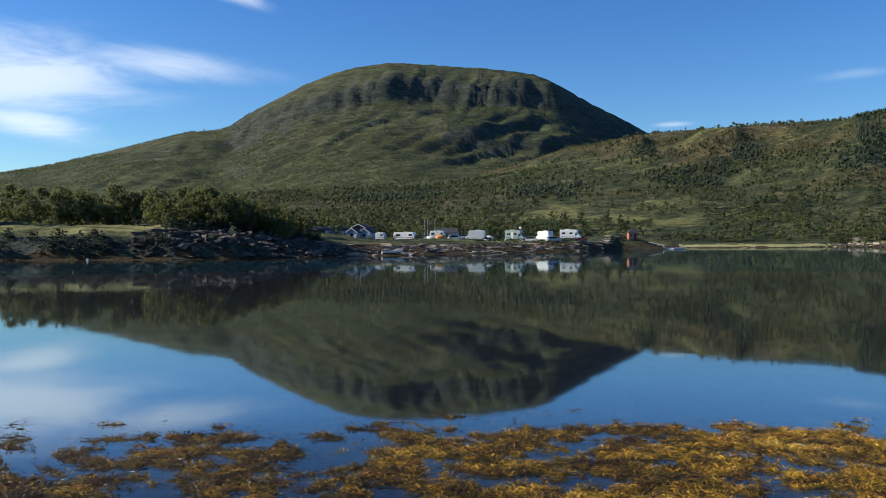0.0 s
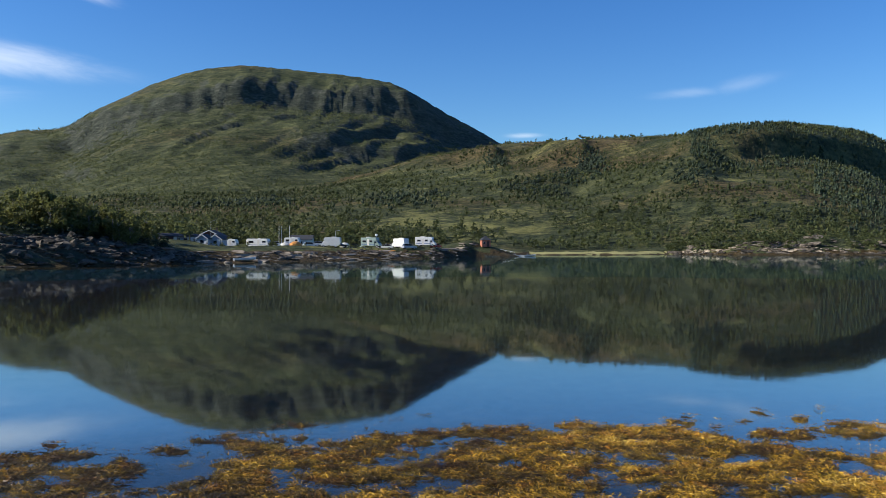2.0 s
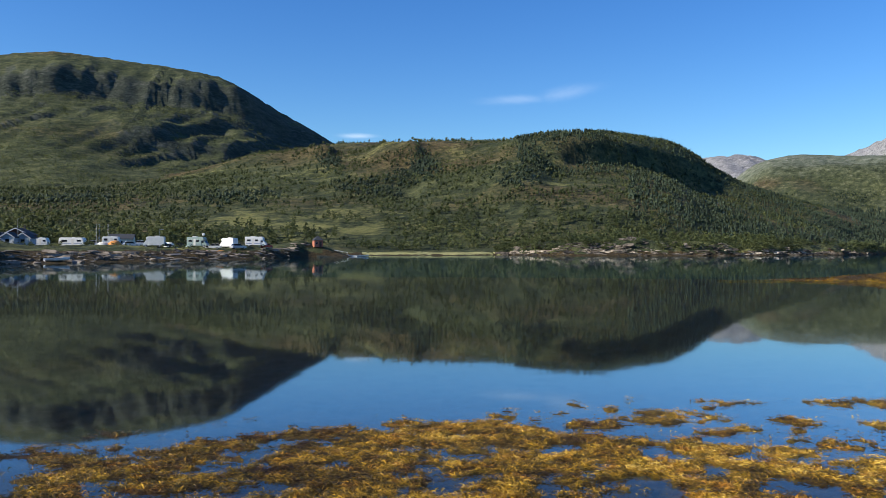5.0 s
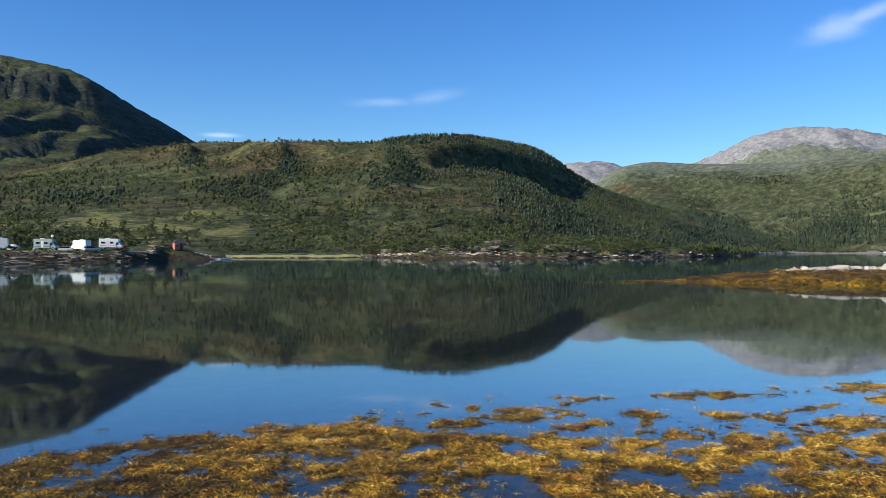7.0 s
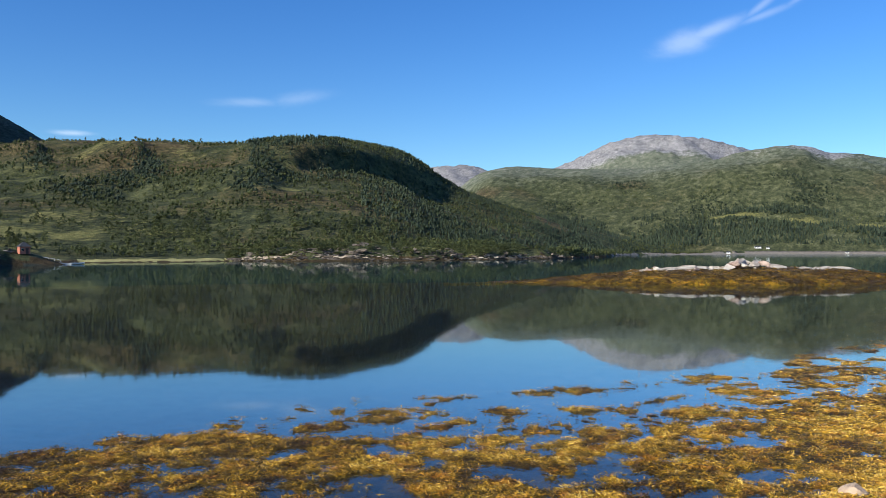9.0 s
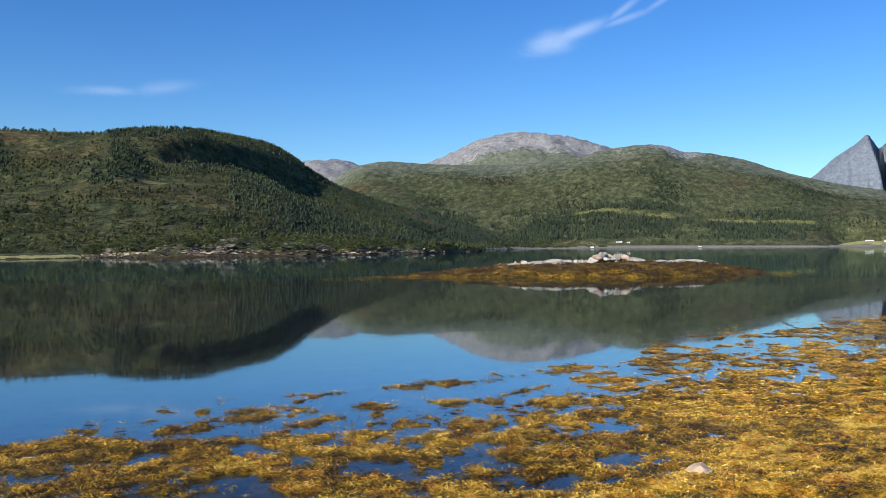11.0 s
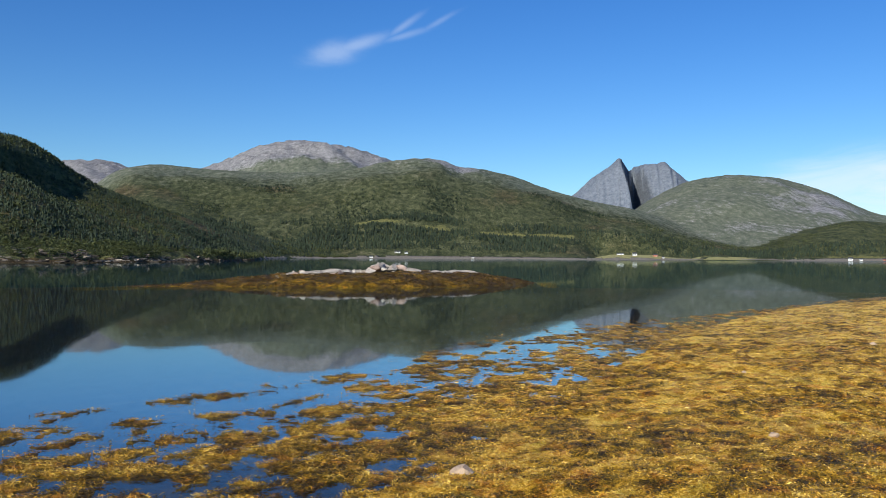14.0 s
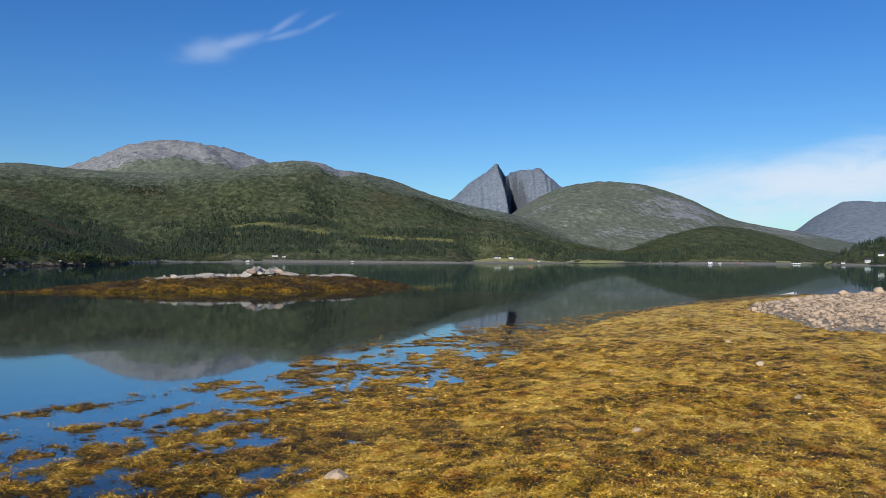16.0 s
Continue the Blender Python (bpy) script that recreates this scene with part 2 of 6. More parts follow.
def ridge_height(key, az, r):
    line, crest, foot, power, back = RIDGES[key]
    lo, hi = line[0][0], line[-1][0]
    el_line, crest_line = SMOOTHED[key]
    if foot:
        rf = np.full_like(np.asarray(az, float), foot)
    else:
        rf = np.interp(az, SPAN, FOOT_LINE)
    if key == "peak":
        az = az - 1.5 * np.clip((4300 - r) / 1000, 0, 1) * smooth(74.3, 75.3, az) * (1 - smooth(80, 83, az))
    if key in ("dome", "mid_hill", "ridge"):
        x, y = r * np.sin(np.radians(az)), r * np.cos(np.radians(az))
        near_top = smooth(0.80, 0.97, r / np.interp(az, SPAN, crest_line))
        az = az + 1.8 * fbm(x / 170, y / 170, 4, 61) * (1 - near_top)
    el, rc = np.interp(az, SPAN, el_line), np.interp(az, SPAN, crest_line)
    top = rc * np.tan(np.radians(np.maximum(el, 0))) + EYE
    # the skyline lies a little before the crest: scale so that it stands at its elevation
    us = np.linspace(0.5, 1, 26)
    best = np.full_like(np.asarray(az, float), -1.0)
    for u in us:
        best = np.maximum(best, front_shape(u, power) / (rf + u * (rc - rf)))
    scale = 1.0 / np.maximum(best * rc, 1e-6)
    z = top * scale * np.where(r < rc, front_shape((r - rf) / (rc - rf), power), np.maximum(0, 1 - ((r - rc) / back) ** 2))
    inside = smooth(lo, lo + 1.5, az) if lo > -179 else 1.0
    inside = inside * (1 - smooth(hi - 1.5, hi, az)) if hi < 179 else inside
    return np.where((r < rf) | (inside <= 0), -9.0, z * inside), np.clip((r - rf) / (rc - rf), 0, 2)


def near_ground(az, r):
    edge = table(az, NEAR_EDGE)
    flat = np.minimum(0.22, 0.010 * (edge - r))
    flat = np.where(r > edge, -0.055 * (r - edge), flat)
    bank = 1.62 - 0.25 * np.maximum(0, r - 1.5)
    return np.maximum(flat, bank)


def gravel_mask(x, y):
    """Rise of the shingle spit, 1 at its crest."""
    az, r = np.degrees(np.arctan2(x, y)), np.hypot(x, y)
    near = np.interp(az, [92.6, 95.3, 96.7, 98.6, 100.6, 112], [52, 45, 40.5, 39.5, 38, 36]) + 2.2 * fbm(x / 3.0, y / 3.0, 3, 41)
    rise = np.clip((r - near) / (57 - near), 0, 1) ** 0.6
    side = np.interp(az, [92.4, 93, 95, 96.3, 98.2, 100, 104, 112, 118], [0, 0.22, 0.52, 0.70, 0.85, 1.0, 1.0, 1.0, 0])
    return side * rise * (1 - smooth(58, 68, r))


# wooded knolls with a steep far side: ridge, bearings of foot, brow and drop, rise, spread, height
KNOBS = (("ridge", 11.2, 13.2, 14.0, 0.58, 0.09, 0.10), ("ridge", 15.5, 19.1, 20.3, 0.53, 0.09, 0.15),
         ("ridge", 23.5, 25.2, 26.0, 0.35, 0.07, 0.06), ("mid_hill", 60.0, 63.5, 64.6, 0.76, 0.16, 0.07), ("dome", -2.5, 2.0, 4.5, 0.50, 0.05, 0.05))


def relief(key, az, r):
    """A ridge with its crags and hollows."""
    k = list(RIDGES).index(key)
    x, y = r * np.sin(np.radians(az)), r * np.cos(np.radians(az))
    hz, u = ridge_height(key, az, r)
    rough = np.maximum(hz, 0)
    if key in ("peak", "table_fell"):
        if key == "peak":
            rib, gully = 75.5 + 1.5 * (1 - u), 76.3 + 2.5 * (1 - u)
            cut = smooth(rib, rib + 0.12, az) * (1 - smooth(gully, gully + 0.25, az))
            hz = hz * (1 - 0.75 * cut * smooth(0.02, 0.25, u) * (1 - smooth(0.90, 1.0, u)))
        hz = hz + 0.06 * rough * fbm(x / 90, y / 90, 5, 60 + k, 0.6) * (1 - 0.6 * smooth(0.75, 1.0, u))
        hz = hz + 0.09 * rough * np.abs(fbm(az * 3.4 + 2.4 * u, u * 1.2, 3, 66)) * (1 - 0.85 * smooth(0.85, 1.0, u))
    else:
        amp = 0.10 * rough * (1 - 0.8 * smooth(0.7, 1.0, u)) * smooth(0.0, 0.2, u)
        if key == "dome":
            # spurs and gullies run down to the side, under a belt of crags below the flat top
            slant = az - 30 * u + 1.2 * fbm(x / 120, y / 120, 3, 98)
            rib = np.abs(fbm(slant / 3.0, u * 1.6, 3, 95, 0.5)) * 2.0
            fine = np.abs(fbm(slant / 0.8, u * 5.0, 3, 99, 0.55))
            face = smooth(0.20, 0.42, u) * (1 - smooth(0.56, 0.66, u))
            crags = smooth(0.55, 0.64, u) * (1 - smooth(0.74, 0.86, u))
            hz = hz - rough * (face * (0.062 * rib + 0.022 * fine) + crags * 0.035 * np.abs(fbm(az / 0.7 - 9 * u, u * 4.0, 3, 96)))
            warp = u + 0.022 * fbm(x / 160, y / 160, 3, 91) + 0.012 * fbm(x / 40, y / 40, 3, 93)
            belt = smooth(-21, -14, az) * (1 - 0.3 * smooth(8, 14, az))
            hz = hz - rough * belt * 0.115 * (1 - smooth(0.655, 0.735, warp)) * smooth(0.15, 0.5, u)
            hz = hz - rough * smooth(-3, 4, az) * 0.085 * (1 - smooth(0.43, 0.47, warp)) * smooth(0.12, 0.35, u)
        if key == "ridge":
            warp = u + 0.06 * fbm(x / 120, y / 120, 3, 92) + 0.02 * fbm(x / 30, y / 30, 3, 94)
            belt = smooth(26.5, 29.5, az) * (1 - smooth(38, 42, az))
            hz = hz - rough * belt * 0.20 * (1 - smooth(0.60, 0.655, warp)) * smooth(0.12, 0.5, u)
        for name, a0, a1, a2, u0, span, high in KNOBS:
            if name == key:
                side = az + 0.5 * fbm(x / 40, y / 40, 3, 88)
                hz = hz + rough * high * smooth(a0, a1, side) * (1 - smooth(a1, a2, side)) * np.exp(-((u - u0) / span) ** 2)
        hz = hz + (0.5 if key == "dome" else 1.1) * amp * fbm(x / 150, y / 150, 5, 30 + k) + (0.035 if "fell" in key else 0.014) * rough * fbm(x / 22, y / 22, 4, 50 + k, 0.6)
    return hz, u


SKY_AZ = np.arange(-180, 180.01, 0.1)
SKY_FIX = {}
for key, row in RIDGES.items():
    crest = np.interp(SKY_AZ, SPAN, SMOOTHED[key][1])
    seen = np.full(len(SKY_AZ), 1e-4)
    for q in np.linspace(0.45, 1.05, 90):
        seen = np.maximum(seen, (relief(key, SKY_AZ, crest * q)[0] - EYE) / (crest * q))
    want = np.tan(np.radians(np.maximum(np.interp(SKY_AZ, SPAN, SMOOTHED[key][0]), 0.02)))
    ratio = np.clip(want / seen, 0.5, 1.6)
    w = np.hanning(5 if key == "peak" else 15)
    SKY_FIX[key] = np.convolve(np.pad(ratio, len(w) // 2, mode="edge"), w / w.sum(), mode="valid")


def land(x, y):
    """Height of the ground over the water, and which ridge it belongs to."""
    az = np.degrees(np.arctan2(x, y))
    r = np.hypot(x, y)
    shore = table(az, FAR_SHORE) * (1 + 0.012 * fbm(x / 22, y / 22, 4, 5))
    d = r - shore
    rows = np.array(BANK, float)
    bank_h, bank_w = np.interp(az, rows[:, 0], rows[:, 1]), np.interp(az, rows[:, 0], rows[:, 2])
    far = np.where(d > 0, bank_h * (1 - np.exp(-np.maximum(d, 0) / bank_w)) + np.clip(d, 0, 4000) * 0.004, np.maximum(-7.0, d * 0.06))
    far = far + np.where(d > -6, smooth(-6, 6, d) * (0.55 * fbm(x / 4.5, y / 4.5, 3, 9) + 0.8 * fbm(x / 17, y / 17, 3, 13)), 0)
    far = far + 1.3 * (1 - smooth(-15, -10.5, az)) * smooth(-45, -33, az) * (smooth(0.2, 4.0, d) - smooth(4.0, 40, d))
    far = far + smooth(26, 28.5, az) * (1 - smooth(48, 51, az)) * smooth(3, 10, d) * (1 - smooth(30, 60, d)) * (1.3 + 4.0 * fbm(x / 16, y / 16, 3, 15))
    far = far + 4.2 * np.exp(-((x - 64.0) ** 2 + (y - 281.0) ** 2) / 90.0)
    z = far
    which = np.zeros_like(z)
    rise = np.zeros_like(z)
    for k, key in enumerate(RIDGES):
        hz, u = relief(key, az, r)
        hz = hz * np.interp(az, SKY_AZ, SKY_FIX[key])
        if key in ("mid_hill", "far_dome", "low_hill"):
            hz = np.where(hz > 0, hz * (1 - smooth(72.5, 74.5, az) * (1 - smooth(79.5, 82, az)) * (1 - smooth(1600, 1700, r))), hz)
        take = hz > z
        z = np.where(take, hz, z)
        which = np.where(take, k + 1, which)
        rise = np.where(take, u, rise)
    near = near_ground(az, r) + 0.0
    near = near + 1.1 * gravel_mask(x, y)
    wide = (az > 112) | (az < -80)
    near = near + np.where(wide, smooth(15, 60, r) * 4.0, 0)
    mask = near > z
    z = np.where(mask, near, z)
    which = np.where(mask, -1, which)
    return z, which, rise


def ground(x, y):
    return float(land(np.array([x], float), np.array([y], float))[0][0])


def at(az, r):
    v = bearing_vec(az) * r
    return v.x, v.y


# ---------------------------------------------------------------- mesh helpers
def mesh_np(name, verts, faces, material, smooth_faces=True, attrs=()):
    """A mesh from arrays: verts (n, 3), faces (m, 3 or 4)."""
    me = bpy.data.meshes.new(name)
    verts = np.asarray(verts, np.float32)
    faces = np.asarray(faces, np.int32)
    m, k = faces.shape
    me.vertices.add(len(verts))
    me.vertices.foreach_set("co", verts.ravel())
    me.loops.add(m * k)
    me.loops.foreach_set("vertex_index", faces.ravel())
    me.polygons.add(m)
    me.polygons.foreach_set("loop_start", np.arange(0, m * k, k, dtype=np.int32))
    me.polygons.foreach_set("use_smooth", np.full(m, smooth_faces, dtype=bool))
    for key, values in attrs:
        a = me.attributes.new(key, "FLOAT", "POINT")
        a.data.foreach_set("value", np.asarray(values, np.float32))
    me.update(calc_edges=True)
    if material:
        me.materials.append(material)
    return me


def grid_faces(rows, cols, closed=False):
    i = np.arange(rows - 1)[:, None]
    j = np.arange(cols if closed else cols - 1)[None, :]
    j2 = (j + 1) % cols
    a, b, c, d = i * cols + j, i * cols + j2, (i + 1) * cols + j2, (i + 1) * cols + j
    return np.stack([a + 0 * j, b + 0 * i, c + 0 * i, d + 0 * j], -1).reshape(-1, 4)[:, ::-1]


def part(name, bm, material, parent, label=""):
    me = bpy.data.meshes.new(name)
    bm.to_mesh(me)
    bm.free()
    me.materials.append(material)
    ob = new(name, me)
    if parent is not None:
        ob.parent = parent
    if label:
        ob["label"] = label
    return ob


def thing(name, x, y, z, rz, label, category, group="", kind=""):
    ob = new(name)
    ob.empty_display_size = 0.3
    ob.matrix_basis = pose(x, y, z, 0, 0, rz)
    return tagged(ob, label, category, group, kind)


def box(bm, cx, cy, cz, sx, sy, sz, bevel=0.0):
    r = bmesh.ops.create_cube(bm, size=1.0, matrix=Matrix.LocRotScale((cx, cy, cz), None, (sx, sy, sz)))
    if bevel:
        edges = list({e for v in r["verts"] for e in v.link_edges})
        bmesh.ops.bevel(bm, geom=edges, offset=bevel, segments=2, affect="EDGES", profile=0.5)
    return bm


def boxed(cx, cy, cz, sx, sy, sz, bevel=0.0):
    return box(bmesh.new(), cx, cy, cz, sx, sy, sz, bevel)


def rod(bm, a, b, r1, r2=None, seg=8):
    a, b = Vector(a), Vector(b)
    d = b - a
    m = Matrix.Translation((a + b) / 2) @ d.to_track_quat("Z", "Y").to_matrix().to_4x4()
    bmesh.ops.create_cone(bm, cap_ends=True, segments=seg, radius1=r1, radius2=r1 if r2 is None else r2, depth=d.length, matrix=m)
    return bm


def extrude_outline(pts, y0, y1, bevel=0.0):
    """A solid from an outline in x and z, between y0 and y1."""
    bm = bmesh.new()
    a = [bm.verts.new((x, y0, z)) for x, z in pts]
    b = [bm.verts.new((x, y1, z)) for x, z in pts]
    bm.faces.new(a)
    bm.faces.new(b[::-1])
    for i in range(len(pts)):
        j = (i + 1) % len(pts)
        bm.faces.new((a[j], a[i], b[i], b[j]))
    bmesh.ops.recalc_face_normals(bm, faces=bm.faces)
    if bevel:
        bmesh.ops.bevel(bm, geom=list(bm.edges), offset=bevel, segments=2, affect="EDGES", profile=0.5)
    return bm


# ---------------------------------------------------------------- materials
def material(name, build):
    mat = bpy.data.materials.new(name)
    mat.use_nodes = True
    n = Nodes(mat.node_tree)
    out = n.add("ShaderNodeOutputMaterial")
    n.link(build(n), out.inputs["Surface"])
    return mat


def principled(n, colour, rough=0.8, normal=None, metal=0.0, spec=0.3):
    p = n.add("ShaderNodeBsdfPrincipled")
    n.put(p.inputs["Base Color"], (*colour, 1.0) if isinstance(colour, tuple) else colour)
    n.put(p.inputs["Roughness"], rough)
    p.inputs["Metallic"].default_value = metal
    p.inputs["Specular IOR Level"].default_value = spec
    if normal is not None:
        n.link(normal, p.inputs["Normal"])
    return p.outputs[0]


def place(n):
    return n.add("ShaderNodeNewGeometry").outputs["Position"]


def plain(name, colour, rough=0.6, metal=0.0, spread=0.12, scale=3.0, spec=0.3):
    def build(n):
        v = n.noise(n.add("ShaderNodeTexCoord").outputs["Object"], scale, 5, 0.6)
        dark = tuple(c * (1 - spread) for c in colour)
        lite = tuple(min(1, c * (1 + spread)) for c in colour)
        return principled(n, n.ramp(v, [(0.3, dark), (0.7, lite)]), n.span(v, 0.2, 0.8, rough * 0.85, min(1, rough * 1.15)), None, metal, spec)
    return material(name, build)


def land_cover(n):
    p = place(n)
    sep = n.add("ShaderNodeSeparateXYZ")
    n.link(p, sep.inputs[0])
    big = n.noise(p, 0.011, 6, 0.6)
    down = n.mapping(n.mapping(p, (1, 1, 1), (0, 0, radians(62))), (1.0, 0.45, 1.0))
    mid = n.noise(down, 0.075, 6, 0.68)
    fine = n.noise(down, 0.32, 6, 0.75)
    tiny = n.noise(p, 3.0, 4, 0.7)
    speck = n.noise(p, 0.55, 5, 0.85)
    green = n.ramp(n.math("ADD", n.math("MULTIPLY", mid, 0.42), n.math("ADD", n.math("MULTIPLY", fine, 0.28), n.math("MULTIPLY", speck, 0.30))),
                   [(0.38, (0.012, 0.018, 0.010)), (0.45, (0.036, 0.045, 0.020)), (0.52, (0.078, 0.087, 0.036)), (0.60, (0.155, 0.155, 0.062))])
    heath = n.ramp(n.math("ADD", n.math("MULTIPLY", mid, 0.5), n.math("MULTIPLY", fine, 0.5)),
                   [(0.39, (0.024, 0.021, 0.011)), (0.5, (0.085, 0.066, 0.029)), (0.6, (0.18, 0.14, 0.06))])
    grass = n.ramp(n.math("ADD", n.math("MULTIPLY", fine, 0.5), n.math("MULTIPLY", tiny, 0.5)),
                   [(0.38, (0.075, 0.080, 0.026)), (0.5, (0.17, 0.165, 0.055)), (0.62, (0.29, 0.265, 0.095))])
    rock = n.ramp(n.math("ADD", n.math("MULTIPLY", mid, 0.4), n.math("MULTIPLY", fine, 0.6)),
                  [(0.38, (0.080, 0.080, 0.082)), (0.5, (0.24, 0.236, 0.232)), (0.62, (0.47, 0.45, 0.43))])
    # blue cast of the distance haze is put into the far rock's colour
    hazed_rock = n.ramp(n.math("ADD", n.math("MULTIPLY", mid, 0.5), n.math("MULTIPLY", fine, 0.5)), [(0.38, (0.10, 0.125, 0.155)), (0.5, (0.18, 0.205, 0.235)), (0.62, (0.27, 0.295, 0.32))])
    sand = n.ramp(n.math("ADD", n.math("MULTIPLY", fine, 0.5), n.math("MULTIPLY", tiny, 0.5)), [(0.35, (0.018, 0.014, 0.008)), (0.5, (0.06, 0.042, 0.018)), (0.68, (0.15, 0.11, 0.05))])
    bed = n.ramp(mid, [(0.3, (0.008, 0.036, 0.046)), (0.7, (0.013, 0.052, 0.062))])

    def cover(colour, other, key, edge=0.25):
        a = n.math("ADD", n.attr(key), n.math("MULTIPLY", n.math("SUBTRACT", n.math("ADD", n.math("MULTIPLY", mid, 0.5), n.math("MULTIPLY", fine, 0.5)), 0.5), 1.6))
        return n.mix(n.span(a, 0.5 - edge, 0.5 + edge), colour, other)

    c = cover(green, heath, "heath")
    # lifted tones: haze over the far slopes is put into this colour
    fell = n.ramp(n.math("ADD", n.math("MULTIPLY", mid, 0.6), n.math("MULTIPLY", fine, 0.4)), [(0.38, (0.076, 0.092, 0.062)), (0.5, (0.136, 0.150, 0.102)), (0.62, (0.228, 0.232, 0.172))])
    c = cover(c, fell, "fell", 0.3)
    c = cover(c, grass, "grass", 0.15)
    c = cover(c, n.ramp(n.math("ADD", n.math("MULTIPLY", mid, 0.4), n.math("MULTIPLY", fine, 0.6)), [(0.38, (0.020, 0.026, 0.018)), (0.5, (0.050, 0.058, 0.040)), (0.62, (0.12, 0.122, 0.092))]), "crag_and_shade", 0.4)
    hay = n.ramp(n.math("ADD", n.math("MULTIPLY", fine, 0.5), n.math("MULTIPLY", tiny, 0.5)), [(0.36, (0.20, 0.195, 0.070)), (0.5, (0.36, 0.335, 0.135)), (0.64, (0.50, 0.45, 0.21))])
    c = cover(c, hay, "hay", 0.12)
    c = cover(c, rock, "rock", 0.18)
    c = cover(c, hazed_rock, "hazed_rock", 0.2)
    c = cover(c, sand, "sand", 0.12)
    c = cover(c, n.ramp(tiny, [(0.35, (0.12, 0.102, 0.078)), (0.65, (0.35, 0.305, 0.24))]), "shingle", 0.1)
    c = n.mix(n.attr("bed"), c, bed)
    hgt = n.math("ADD", n.math("MULTIPLY", mid, 5.0), n.math("ADD", n.math("MULTIPLY", fine, 1.9), n.math("ADD", n.math("MULTIPLY", speck, 0.7), n.math("MULTIPLY", tiny, 0.12))))
    hgt = n.math("MULTIPLY", hgt, n.span(n.attr("shingle"), 0.1, 1.0, 1.0, 0.06))
    return principled(n, c, 0.92, n.bump(hgt, 0.9, 1.0), spec=0.12)


MAT_LAND = material("land", land_cover)


def water_surface(n):
    p = place(n)
    long = n.noise(n.mapping(p, (0.22, 0.22, 1), (0, 0, 0.4)), 1.0, 3, 0.5)
    short = n.noise(n.mapping(p, (1.0, 1.0, 1)), 1.8, 3, 0.5)
    calm = n.noise(n.mapping(p, (0.012, 0.02, 1)), 1.0, 3, 0.5)
    hgt = n.math("ADD", n.math("MULTIPLY", long, 0.7), n.math("MULTIPLY", n.math("MULTIPLY", short, 0.10), n.span(calm, 0.4, 0.65, 0.3, 1.0)))
    normal = n.bump(hgt, 0.16, 0.03)
    gloss = n.add("ShaderNodeBsdfGlossy")
    gloss.inputs["Color"].default_value = (0.90, 0.99, 1, 1)
    gloss.inputs["Roughness"].default_value = 0.032
    n.link(normal, gloss.inputs["Normal"])
    clear = n.add("ShaderNodeBsdfTransparent")
    clear.inputs[0].default_value = (0.70, 0.74, 0.74, 1)
    face = n.add("ShaderNodeLayerWeight")
    face.inputs["Blend"].default_value = 0.5
    n.link(normal, face.inputs["Normal"])
    much = n.ramp(face.outputs["Facing"], [(0.0, (0.03,) * 3), (0.50, (0.06,) * 3), (0.70, (0.12,) * 3), (0.755, (0.26,) * 3), (0.80, (0.50,) * 3), (0.84, (0.57,) * 3), (0.90, (0.56,) * 3), (0.96, (0.60,) * 3), (1.0, (0.76,) * 3)])
    mix = n.add("ShaderNodeMixShader")
    n.link(much, mix.inputs[0])
    n.link(clear.outputs[0], mix.inputs[1])
    n.link(gloss.outputs[0], mix.inputs[2])
    return mix.outputs[0]


MAT_WATER = material("water", water_surface)


def weed_colours(n, fac):
    return n.ramp(fac, [(0.0, (0.016, 0.009, 0.003)), (0.25, (0.060, 0.036, 0.006)), (0.45, (0.16, 0.100, 0.010)),
                        (0.65, (0.42, 0.230, 0.015)), (0.85, (0.65, 0.375, 0.034)), (1.0, (0.82, 0.56, 0.11))])


def weed_tints(n, p, colour):
    """Red-brown and olive drifts among the yellow wrack, and dark holes painted in by noise."""
    red = n.math("MULTIPLY", n.span(n.noise(p, 1.9, 5, 0.75), 0.50, 0.62), 0.58)
    olive = n.math("MULTIPLY", n.span(n.noise(n.mapping(p, (1, 1, 1), (0, 0, 0), (7, 3, 1)), 1.3, 5, 0.75), 0.52, 0.64), 0.6)
    colour = n.mix(red, colour, n.mix(1.0, colour, (0.78, 0.44, 0.35), "MULTIPLY"))
    colour = n.mix(olive, colour, n.mix(1.0, colour, (0.62, 0.74, 0.6), "MULTIPLY"))
    dark_hole = n.math("MULTIPLY", n.span(n.noise(n.mapping(p, (1, 1, 1), (0, 0, 0), (3, 9, 2)), 1.5, 5, 0.75), 0.55, 0.64), 0.7)
    return n.mix(dark_hole, colour, n.mix(1.0, colour, (0.42, 0.28, 0.18), "MULTIPLY"))


def weed_ribbon(n):
    isl = n.add("ShaderNodeNewGeometry").outputs["Random Per Island"]
    p = place(n)
    patch = n.noise(p, 0.55, 4, 0.6)
    tuft = n.noise(p, 2.6, 4, 0.65)
    fac = n.math("ADD", n.math("MULTIPLY", isl, 0.50), n.math("ADD", n.math("MULTIPLY", n.span(patch, 0.35, 0.65), 0.26), n.math("MULTIPLY", n.span(tuft, 0.36, 0.64), 0.36)))
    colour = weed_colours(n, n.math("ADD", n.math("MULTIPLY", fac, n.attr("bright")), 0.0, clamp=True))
    return principled(n, weed_tints(n, p, colour), 0.40, None, spec=0.3)


MAT_WEED = material("wrack", weed_ribbon)


